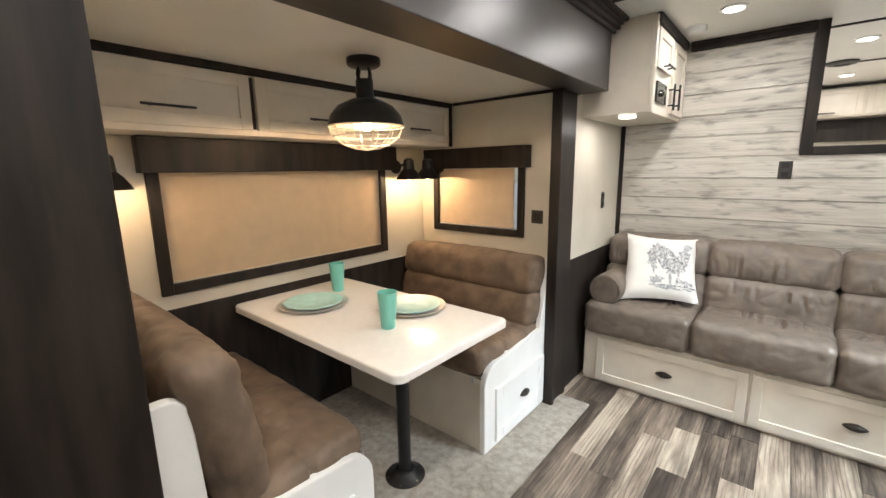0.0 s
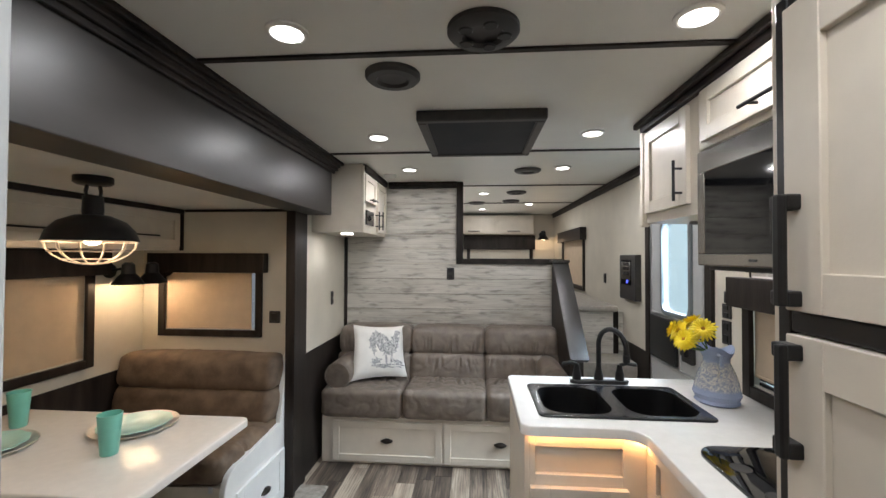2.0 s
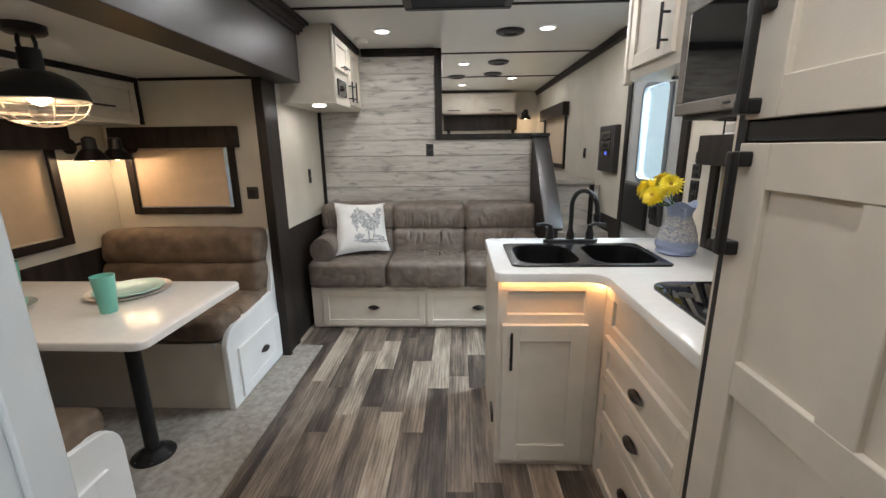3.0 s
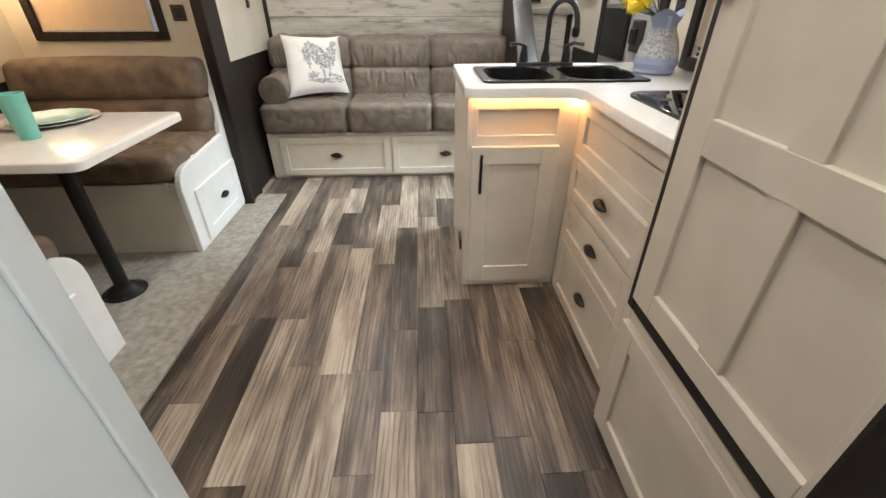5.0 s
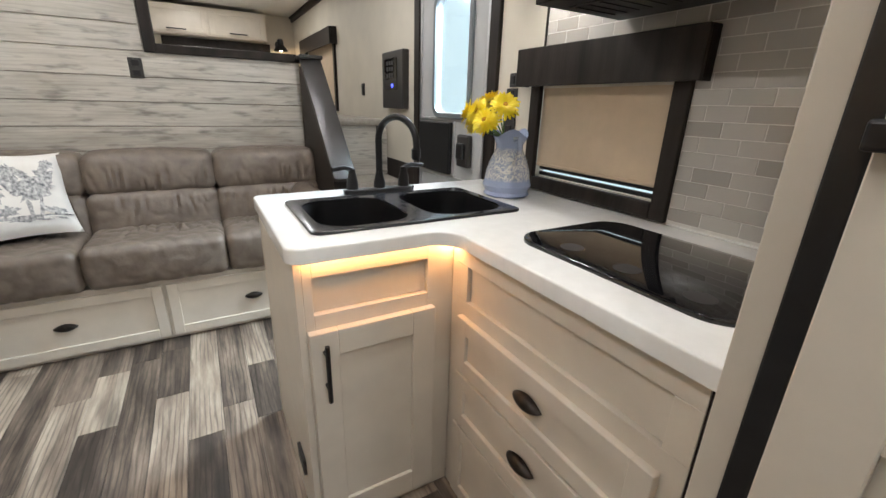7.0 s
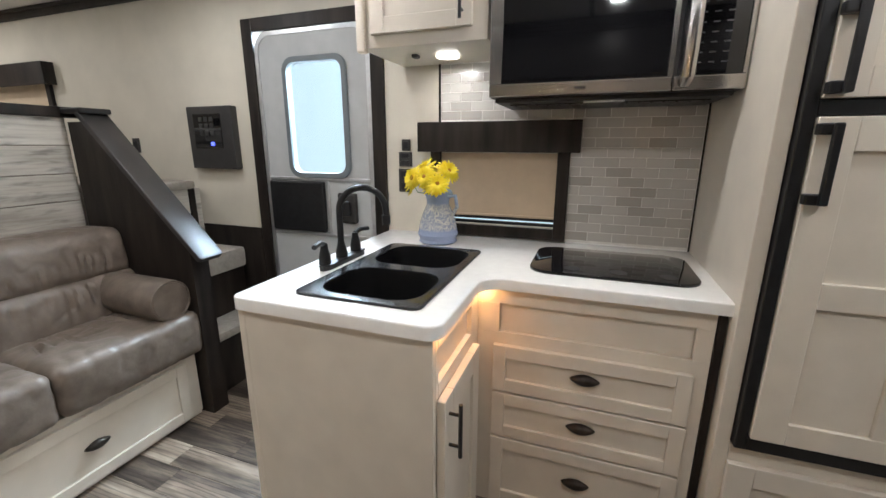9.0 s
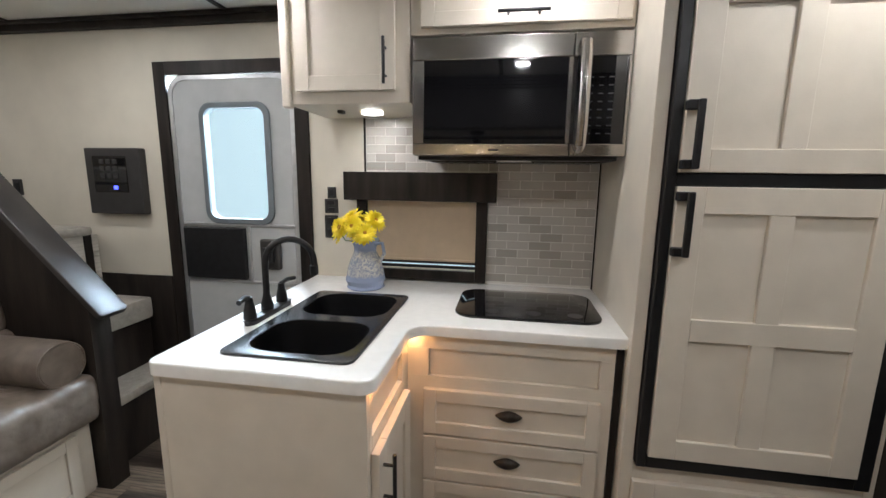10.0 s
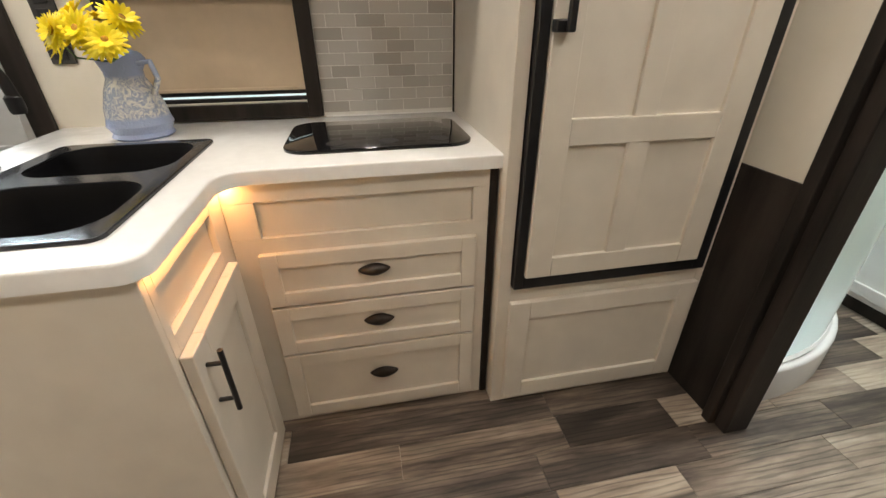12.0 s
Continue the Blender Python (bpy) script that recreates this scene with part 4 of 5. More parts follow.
def pleats(rnd, x0, x1, y, z, d, n, ln, axis_fan=0.5):
    """Random creases that fan out from a seam between x0 and x1."""
    got = []
    for _ in range(n):
        u = rnd.uniform(-0.42, 0.42)
        e = Vector((u * axis_fan + rnd.uniform(-0.2, 0.2), 0, 0)) + Vector(d)
        got.append((Vector(((x0 + x1) / 2 + u * (x1 - x0), y, z)), e.normalized(), ln * rnd.uniform(0.5, 1.1), rnd.uniform(0.004, 0.009), rnd.uniform(0.007, 0.011)))
    return got


rp = random.Random(21)
EDGE = (-0.80, -0.192, 0.416, 1.02)
for i in range(3):
    x0, x1 = EDGE[i] + 0.003, EDGE[i + 1] - 0.003
    bm = soft(x0, x1, 2.665, 3.10, 0.348, 0.558, 0.040, 0.0095, 0.012, 0.0034, i * 3.7)
    gather(bm, pleats(rp, x0, x1, 3.03, 0.56, (0, -1, 0), 15, 0.22), Vector((0, 0, 1)), lambda c: c.z > 0.53)
    part("seat_cushion", bm, LEATHER, sofa, "", True)
    bm = soft(x0, x1, 3.02, 3.20, 0.50, 0.735, 0.038, 0.0085, 0.014, 0.0028, i * 2.1 + 9)
    gather(bm, pleats(rp, x0, x1, 3.02, 0.725, (0, 0, -1), 13, 0.15), Vector((0, -1, 0)), lambda c: c.y < 3.07)
    bm2 = soft(x0, x1, 3.04, 3.25, 0.722, 0.940, 0.046, 0.0085, 0.018, 0.0028, i * 1.3 + 4)
    gather(bm2, pleats(rp, x0, x1, 3.04, 0.74, (0, 0, 1), 13, 0.15), Vector((0, -1, 0)), lambda c: c.y < 3.09)
    for b in (bm, bm2):
        for v in b.verts:
            v.co.y += 0.17 * (v.co.z - 0.5)
    part("lower_back", bm, LEATHER, sofa, "", True)
    part("headrest", bm2, LEATHER, sofa, "", True)
for x in (-0.685, 0.905):
    m = Matrix.Rotation(radians(-90), 4, "X")
    r = 0.098
    prof = [(0.03, 0), (r * 0.86, 0.006), (r, 0.03), (r, 0.42), (r * 0.86, 0.446), (0.03, 0.452)]
    bm = lathe(prof, (x, 2.70, 0.640), 30, m)
    b = part("bolster", bm, LEATHER, sofa, "round bolster arm", True)
    part("piping", tube([(x + r * 0.93 * math.cos(a), 2.708, 0.640 + r * 0.93 * math.sin(a)) for a in [2 * math.pi * k / 32 for k in range(32)]], 0.004, 6, True), LEATHER, b, "", True)

# pillow leaning on the back
pil = thing("throw_pillow", (-0.40, 2.95, 0.58), "white cotton throw pillow with grey bird print", "pillow")
S2 = 0.220
bm = bmesh.new()
N = 22
rows = {}
for side in (1, -1):
    for i in range(N + 1):
        for j in range(N + 1):
            u, v = 2 * i / N - 1, 2 * j / N - 1
            edge = i in (0, N) or j in (0, N)
            if edge and side == -1:
                rows[side, i, j] = rows[1, i, j]
                continue
            h = 0.065 * ((1 - u ** 4) * (1 - v ** 4)) ** 0.6
            h += 0.006 * noise.noise(Vector((u * 2.5, v * 2.5, side))) if not edge else 0
            k = 1 - 0.10 * (1 - v * v) * (u * u)
            k2 = 1 - 0.10 * (1 - u * u) * (v * v)
            rows[side, i, j] = bm.verts.new((u * S2 * k - 0.02 * (1 + u) * (1 + v) / 4, -h * side, v * S2 * k2 - 0.034 * (1 - u) * (1 - v) / 4))
for side in (1, -1):
    for i in range(N):
        for j in range(N):
            bm.faces.new([rows[side, i + a, j + b] for a, b in ((0, 0), (1, 0), (1, 1), (0, 1))])
ax = Vector((0.415, 0.115, -0.02)).normalized()
az = Vector((-0.08, 0.255, 0.39))
az = (az - ax * az.dot(ax)).normalized()
ay = az.cross(ax)
PIL = Matrix.Translation((-0.43, 2.985, 0.775)) @ Matrix((ax, ay, az)).transposed().to_4x4()
bm.transform(PIL)
cover = part("cover", bm, CLOTH, pil, "", True)


def blob(bm, cx, cz, rx, rz, turn, n=22, jag=0.0, seed=0):
    """A flat printed shape just proud of the pillow's face."""
    def surf(x, z):
        u, v = max(-0.98, min(0.98, x / S2)), max(-0.98, min(0.98, z / S2))
        return -0.065 * ((1 - u ** 4) * (1 - v ** 4)) ** 0.6 - 0.006 * noise.noise(Vector((u * 2.5, v * 2.5, 1))) - 0.0035
    mid = bm.verts.new((cx, surf(cx, cz), cz))
    ring = []
    for k in range(n):
        a = 2 * math.pi * k / n
        q = 1 + jag * noise.noise(Vector((math.cos(a) * 3, math.sin(a) * 3, seed)))
        x, z = rx * q * math.cos(a), rz * q * math.sin(a)
        x, z = cx + x * math.cos(turn) - z * math.sin(turn), cz + x * math.sin(turn) + z * math.cos(turn)
        ring.append(bm.verts.new((x, surf(x, z), z)))
    for k in range(n):
        bm.faces.new((mid, ring[k], ring[(k + 1) % n]))


bm = bmesh.new()
for k, (cx, cz, rx, rz, tn) in enumerate(((0.03, 0.0, 0.055, 0.045, 0.3), (0.075, 0.055, 0.024, 0.045, -0.3), (0.088, 0.105, 0.018, 0.02, 0), (-0.035, 0.055, 0.03, 0.062, 0.5), (-0.065, 0.02, 0.02, 0.06, 0.2),
                                          (0.0, 0.075, 0.012, 0.05, 0.9), (0.02, -0.085, 0.006, 0.04, 0.1), (0.05, -0.085, 0.006, 0.04, -0.1), (0.02, -0.12, 0.09, 0.012, 0.0), (-0.04, -0.09, 0.03, 0.018, 0.4), (0.085, -0.095, 0.03, 0.016, -0.3))):
    blob(bm, cx * 1.25 + 0.025, cz * 1.2 - 0.005, rx * 1.3, rz * 1.25, tn, 30, 0.75, k)
bm.transform(PIL)
part("bird_print", bm, INK, cover, "grey printed bird", True)

# corner wall cupboard over the sofa
cc = thing("corner_cupboard", (-0.65, 2.98, 1.70), "cream wall cupboard with radio and black handles", "wall cabinet")
part("body", box(XL, -0.475, 2.60, YB - 0.015, 1.70, CEIL, 0.003), WHITE, cc)
part("corner_bead", box(-0.482, -0.458, 2.592, 2.62, 1.695, CEIL - 0.01, 0.006), WHITE, cc)
d = framed("door", spec(3.02, 3.33, 1.725, 2.13, 0.05), "+x", -0.475, WHITE, cc)
part("bar_handle", facing(bar_pull(3.05, 1.74, 3.05, 1.89, 0.019), "+x", -0.475), BLACK, d, "black bar handle", True)
part("bar_handle", facing(bar_pull(3.00, 1.74, 3.00, 1.89, 0.0), "+x", -0.475), BLACK, cc, "black bar handle", True)
d = framed("door", spec(2.64, 2.97, 1.93, 2.13, 0.045), "+x", -0.475, WHITE, cc)
part("bar_handle", facing(bar_pull(2.73, 1.95, 2.87, 1.95, 0.019), "+x", -0.475), BLACK, d, "black bar handle", True)
rd = part("radio", facing(box(2.69, 2.90, 1.76, 1.87, 0, 0.012, 0.003), "+x", -0.475), BLKGLASS, cc, "black radio with silver knob")
part("knob", facing(lathe([(0.02, 0), (0.02, 0.016), (0.014, 0.02)], (2.80, 1.815, 0.012), 18), "+x", -0.475), STEEL, rd, "", True)
part("puck_light", lathe([(0.045, 0), (0.045, 0.009), (0.03, 0.010)], (-0.62, 2.72, 1.689), 24), LENS, cc, "round puck light", True)
bm = box(-0.475, -0.445, 2.60, YB - 0.05, CEIL - 0.05, CEIL, 0.008)
struct("crown_cupboard", bm, DARK, "dark crown over the cupboard", "trim")

# ---- bunk opening trim, knee wall and stairs ----
bm = box(0.168, 0.225, YB - 0.030, YB + 0.05, 1.462, CEIL, 0.004)
add_box(bm, 0.225, 1.10, YB - 0.030, YB + 0.05, 1.462, 1.510, 0.004)
struct("trim_bunk_opening", bm, DARK, "dark wooden frame of the loft opening", "trim")
struct("wall_loft_front", box(XL, 1.0, YB + 0.001, YB + 0.05, 0, 1.462, 0), CREAM, "wall behind the sofa", "wall")
struct("wall_loft_front_upper", box(XL, 0.17, YB + 0.001, YB + 0.05, 1.462, CEIL, 0), CREAM, "wall beside the loft opening", "wall")
struct("floor_loft", box(XL, 1.0, YB + 0.05, YF, 1.28, 1.34, 0), CLOTH, "loft platform", "floor")
mat_l = thing("mattress", (0.3, 4.8, 1.34), "white mattress on the loft platform", "mattress")
part("cover", soft(XL + 0.05, 1.0, YB + 0.25, YF - 0.1, 1.34, 1.46, 0.05, 0.12), CLOTH, mat_l, "", True)
kw_ = thing("stair_knee_wall", (1.03, 2.95, 0), "dark wooden stair side with a sloping glossy handrail cap", "stair rail")
bm = bmesh.new()
prof = [(2.66, 0), (YB - 0.032, 0), (YB - 0.032, 1.44), (3.235, 1.44), (2.66, 0.845)]
va = [bm.verts.new((0.995, y, z)) for y, z in prof]
vb = [bm.verts.new((1.085, y, z)) for y, z in prof]
bm.faces.new(va)
bm.faces.new(vb)
for k in range(5):
    bm.faces.new((va[k], va[(k + 1) % 5], vb[(k + 1) % 5], vb[k]))
part("panel", bm, DARK, kw_)
cap = slab(rrect(0.978, 1.108, -0.475, 0.475, 0.018, 4), [], 0, 0.024, 0.005)
cap.transform(Matrix.Translation((0, 2.93, 1.150)) @ Matrix.Rotation(radians(45.5), 4, "X"))
part("handrail_cap", cap, DARKH, kw_, "glossy dark cap", True)
part("top_cap", box(0.972, 1.115, 3.20, YB - 0.031, 1.478, 1.503, 0.005), DARKH, kw_)
stairs = thing("loft_stairs", (1.32, 3.0, 0), "storage stairs with carpeted treads and whitewashed risers", "stairs")
for k, (y0, z1) in enumerate(((2.74, 0.36), (2.90, 0.74), (3.18, 1.13))):
    z0 = (0, 0.36, 0.74)[k]
    y1 = (2.90, 3.18, 6.0)[k]
    part("riser", box(1.088, XR - 0.009, y0 + 0.02, 6.0 if k == 2 else y1 + 0.2, z0, z1 - (0.05, 0.12, 0.05)[k], 0.002), SHIPM if k == 2 else DARK, stairs, "whitewashed plank riser" if k == 2 else "dark wooden riser")
    part("tread", soft(1.088, XR - 0.045 * (k == 2) - 0.009, y0 - 0.01, y1 + 0.05, z1 - (0.052, 0.122, 0.052)[k], z1, 0.016, 0.03), TREAD, stairs, "carpeted tread", True)
part("side_post", box(1.46, 1.50, 3.19, 3.23, 0.74, 1.10, 0.004), DARK, stairs)

# ---- loft far end ----
lc = thing("loft_cupboard", (0.5, YF - 0.15, 1.86), "cream loft cupboards with black handles", "wall cabinet")
part("body", box(-0.6, 1.2, YF - 0.25, YF, 1.87, 2.15, 0.003), WHITE, lc)
for u0, u1 in ((-0.58, 0.0), (0.02, 0.60), (0.62, 1.18)):
    d = framed("door", spec(u0, u1, 1.885, 2.14, 0.05), "-y", YF - 0.25, WHITE, lc)
    part("bar_handle", facing(bar_pull((u0 + u1) / 2 - 0.09, 1.91, (u0 + u1) / 2 + 0.09, 1.91, 0.019), "-y", YF - 0.25), BLACK, d, "", True)


def sconce(at, d):
    """Barn-style wall lamp: back plate, arm, bell shade."""
    ob = thing("wall_sconce", at, "black barn-style wall sconce, lit", "wall lamp", "wall sconces")
    x, y, z = at
    n = Vector(d)
    m = n.to_track_quat("Z", "Y").to_matrix().to_4x4()
    part("back_plate", lathe([(0.045, 0), (0.045, 0.012), (0.03, 0.018)], (x, y, z + 0.07), 20, m), BLACK, ob, "", True)
    c = Vector(at) + n * 0.13
    part("arm", tube([Vector((x, y, z + 0.07)) + n * 0.01, Vector((x, y, z + 0.085)) + n * 0.08, c + Vector((0, 0, 0.075))], 0.008, 8), BLACK, ob, "", True)
    part("shade", lathe([(0.018, 0.125), (0.034, 0.112), (0.038, 0.055), (0.055, 0.038), (0.080, 0.0), (0.086, -0.012), (0.083, -0.012), (0.076, 0.0), (0.05, 0.034), (0.03, 0.05)], c, 28), BLACK, ob, "black bell shade", True)
    bm = bmesh.new()
    bmesh.ops.create_uvsphere(bm, u_segments=14, v_segments=8, radius=0.022)
    bmesh.ops.translate(bm, verts=bm.verts[:], vec=c + Vector((0, 0, 0.005)))
    bulb = part("bulb", bm, BULB, ob, "warm glowing bulb", True)
    bulb.visible_shadow = False
    return ob


sconce((SX, 2.11, 1.36), (1, 0, 0))
sconce((-1.77, SY1, 1.36), (0, -1, 0))
sconce((SX, 0.50, 1.36), (1, 0, 0))
sconce((1.36, YF, 1.80), (0, -1, 0))

# ---- dinette ----
oc = thing("overhead_cabinet", (-1.8, 1.34, 1.56), "cream overhead cabinets above the dinette window", "wall cabinet")
part("body", box(SX, -1.67, SY0 + 0.001, SY1 - 0.001, 1.562, SZ, 0.002), WHITE, oc)
part("top_trim", box(-1.67, -1.648, SY0 + 0.001, SY1 - 0.001, SZ - 0.03, SZ, 0.003), DARK, oc, "dark trim strip")
part("end_trim", box(-1.67, -1.65, SY1 - 0.02, SY1 - 0.001, 1.562, SZ - 0.03, 0.003), DARK, oc, "dark trim strip")
part("gap_strip", box(-1.672, -1.668, 1.008, 1.028, 1.59, 1.805, 0), DARK, oc)
for u0, u1, h in ((0.345, 1.005, 0.685), (1.03, 1.69, 1.36), (1.705, 2.345, 2.035)):
    d = framed("door", spec(u0, u1, 1.585, 1.808, 0.048, 0.018), "+x", -1.67, WHITE, oc)
    part("bar_handle", facing(bar_pull(h - 0.09, 1.652, h + 0.09, 1.652, 0.018, 0.005), "+x", -1.67), BLACK, d, "black bar handle", True)

tb = thing("dinette_table", (-1.3, 1.29, 0), "white dinette table on a black pedestal leg", "table")
bm = slab(rrect(-1.925, -0.735, 0.945, 1.625, 0.04), [], 0.725, 0.757, 0.008)
part("tabletop", bm, TABLE, tb, "white laminate top", True)
for x in (-1.075,):
    lg = part("leg", lathe([(0.03, 0.03), (0.03, 0.71)], (x, 1.285, 0.01), 20), BLACK, tb, "black metal tube", True)
    part("floor_flange", lathe([(0.092, 0), (0.092, 0.006), (0.07, 0.014), (0.05, 0.035), (0.034, 0.045)], (x, 1.285, 0.012), 28), BLACK, lg, "", True)
    bm = bmesh.new()
    for k in range(6):
        a = k * math.pi / 3
        add_lathe(bm, [(0.006, 0), (0.005, 0.004)], (x + 0.078 * math.cos(a), 1.285 + 0.078 * math.sin(a), 0.020), 8)
    part("bolts", bm, STEEL, lg)
    part("top_plate", lathe([(0.034, -0.03), (0.05, -0.012), (0.09, -0.006), (0.09, 0)], (x, 1.285, 0.725), 24), BLACK, lg, "", True)


def bench(name, y_front, y_back, sign, thick, lean, top, loose=False):
    """Dinette bench; sign is the way from its front edge to its back."""
    ob = thing(name, (-1.4, (y_front + y_back) / 2, 0), "brown leather dinette bench with white end panel", "bench", "dinette benches")
    ya, yb = min(y_front, y_back), max(y_front, y_back)
    bx0, bx1 = SX + 0.013, -0.892
    part("body", box(bx0, bx1, ya + 0.012, yb - 0.012, 0.013, 0.40, 0.002), WHITE, ob)
    # end panel with a curved shoulder
    s = sign
    yf, yk = y_front, y_back
    pts = [(yf, 0.013), (yf, 0.36)]
    for k in range(7):
        a = radians(90 * k / 6)
        pts.append((yf + s * (0.10 - 0.10 * math.cos(a)), 0.36 + 0.11 * math.sin(a)))
    pts.append((yk - s * (0.10 if loose else 0.16), 0.50))
    for k in range(7):
        a = radians(90 * k / 6)
        pts.append((yk - s * (0.035 + 0.05 * math.cos(a)), 0.84 + 0.06 * math.sin(a)))
    pts += [(yk, 0.90), (yk, 0.013)]
    bm = slab(pts, [], 0, 0.03, 0.006)
    facing(bm, "+x", -0.892)
    part("end_panel", bm, WHITE2, ob, "white rounded end panel")
    c = (yf + yk) / 2
    d0, d1 = yf + s * 0.09, yk - s * 0.12
    d = framed("drawer_front", spec(min(d0, d1), max(d0, d1), 0.04, 0.335, 0.06, 0.014, 0.006), "+x", -0.863, WHITE2, ob)
    part("cup_pull", facing(cup_pull((d0 + d1) / 2 + s * 0.03, 0.19, 0.008), "+x", -0.863), BRONZE, d, "dark bronze cup pull", True)
    y0, y1 = yf + s * 0.005, yk - s * 0.02
    bm = soft(bx0 + 0.01, bx1 - 0.004, min(y0, y1), max(y0, y1), 0.40, 0.535, 0.040, 0.0105, 0.020, 0.004, 3 + s, folds=((1, yf + s * 0.22, 0.020, 0.008), (0, -1.38, 0.012, 0.010)))
    tucks = []
    for way in (-1, 1):
        tucks += pleats(rp, bx0 + 0.1, bx1 - 0.1, yf + s * 0.22, 0.54, (0, way, 0), 16, 0.07, 0.2)
    gather(bm, tucks, Vector((0, 0, 1)), lambda c: c.z > 0.50)
    part("seat_cushion", bm, LEATHER2, ob, "", True)
    if loose:
        # one fat cushion that leans back over the end panel
        bm = soft(bx0 + 0.01, -0.838, 0.442, 0.596, 0.515, 0.985, 0.062, 0.016, 0.022, 0.006, 5.0, folds=((2, 0.60, 0.010, 0.03), (0, -1.35, 0.008, 0.02)))
        for v in bm.verts:
            v.co.y -= 0.16 * (v.co.z - 0.515)
        part("back_cushion", bm, LEATHER2, ob, "", True)
    for k, (z0, z1) in enumerate(() if loose else ((0.515, 0.715), (0.700, top))):
        e0, e1 = yk - s * 0.012, yk - s * thick
        bm = soft(bx0 + 0.01, bx1 - 0.002, min(e0, e1), max(e0, e1), z0, z1, 0.045, 0.022, 0.014, 0.0035, 11 + s + k)
        for v in bm.verts:
            if (v.co.y - yk) * s < -0.08:
                v.co.y -= s * lean * (top - v.co.z)
        part("back_cushion", bm, LEATHER2, ob, "", True)
    part("latch_catch", box(bx1 - 0.05, bx1 - 0.03, yf - s * 0.004 - 0.004, yf + 0.004 - s * 0.004, 0.385, 0.415, 0.002), ALU, ob)
    return ob


bench("dinette_bench", 1.625, 2.345, 1, 0.185, 0.20, 0.905)
bench("dinette_bench", 0.932, 0.320, -1, 0.225, 0.06, 0.945, True)


def place_setting(x, y, cup_x, cup_y):
    z = 0.757
    ch = thing("charger_plate", (x, y, z), "champagne charger plate with beaded rim on the table", "plate", "place settings")
    part("disc", lathe([(0.02, 0), (0.11, 0.001), (0.155, 0.010), (0.168, 0.013), (0.168, 0.016), (0.15, 0.013), (0.11, 0.005), (0.02, 0.004)], (x, y, z), 44), SILVER, ch, "", True)
    pl = thing("dinner_plate", (x, y, z + 0.006), "mint green scalloped plate on the charger", "plate", "place settings")
    bm = lathe([(0.02, 0), (0.075, 0.001), (0.10, 0.009), (0.140, 0.014), (0.140, 0.017), (0.10, 0.013), (0.078, 0.005), (0.02, 0.004)], (x, y, z + 0.006), 48)
    for v in bm.verts:
        dv = Vector((v.co.x - x, v.co.y - y))
        if dv.length > 0.11:
            k = 1 + 0.022 * math.cos(math.atan2(dv.y, dv.x) * 12)
            v.co.x, v.co.y = x + dv.x * k, y + dv.y * k
    part("dish", bm, MINT, pl, "", True)
    cu = thing("tumbler", (cup_x, cup_y, z), "teal plastic tumbler on the table", "cup", "place settings")
    part("cup", lathe([(0.028, 0), (0.030, 0.003), (0.041, 0.15), (0.0425, 0.156), (0.039, 0.156), (0.028, 0.008), (0.01, 0.006)], (cup_x, cup_y, z), 32), TEAL, cu, "", True)


place_setting(-1.60, 1.20, -1.71, 1.425)
place_setting(-1.185, 1.465, -1.08, 1.222)

# pendant over the table
lx, ly, LZ = -1.195, 1.25, SZ - 0.009
pd = thing("ceiling_lamp", (lx, ly, SZ), "black barn ceiling lamp with white wire cage, lit", "lamp")
part("canopy", lathe([(0.066, 0), (0.066, -0.024), (0.056, -0.032), (0.02, -0.037)], (lx, ly, SZ), 28), BLACK, pd, "", True)
bm = lathe([(0.034, 0.0), (0.036, -0.06), (0.03, -0.105)], (lx, ly, LZ - 0.07), 22)
for s in (-1, 1):
    add_tube(bm, [(lx + s * 0.028, ly, LZ - 0.028), (lx + s * 0.034, ly, LZ - 0.05), (lx + s * 0.028, ly, LZ - 0.08)], 0.006, 6)
    add_tube(bm, [(lx, ly + s * 0.028, LZ - 0.028), (lx, ly + s * 0.034, LZ - 0.05), (lx, ly + s * 0.028, LZ - 0.08)], 0.006, 6)
part("socket", bm, BLACK, pd, "", True)
zr = 1.590
part("shade", lathe([(0.03, 0.10), (0.06, 0.096), (0.11, 0.072), (0.142, 0.035), (0.153, 0.0), (0.156, -0.006), (0.152, -0.004), (0.138, 0.034), (0.105, 0.068), (0.05, 0.09), (0.02, 0.092)], (lx, ly, zr), 40), BLACK, pd, "black dome shade", True)
part("reflector", lathe([(0.150, -0.003), (0.136, 0.031), (0.103, 0.064), (0.05, 0.084), (0.02, 0.086), (0.02, 0.084), (0.049, 0.082), (0.101, 0.062), (0.134, 0.030), (0.148, -0.004)], (lx, ly, zr), 40), CAGE, pd, "white lamp lining", True)


def cage_pt(a, b):
    return (lx + 0.150 * math.cos(a) * math.cos(b), ly + 0.150 * math.sin(a) * math.cos(b), zr - 0.005 - 0.095 * math.sin(b))


for k in range(12):
    a = math.pi * 2 * k / 12
    part("cage_rib", tube([cage_pt(a, radians(b)) for b in (0, 18, 36, 54, 72, 88)], 0.0022, 5), CAGE, pd, "white cage wire", True)
for b in (2, 26, 50, 70):
    part("cage_ring", tube([cage_pt(2 * math.pi * k / 36, radians(b)) for k in range(36)], 0.0022, 5, True), CAGE, pd, "white cage wire", True)
bm = bmesh.new()
bmesh.ops.create_uvsphere(bm, u_segments=16, v_segments=10, radius=0.034)
bmesh.ops.translate(bm, verts=bm.verts[:], vec=(lx, ly, zr + 0.01))
pb = part("bulb", bm, BULB, pd, "warm glowing bulb", True)
pb.visible_shadow = False

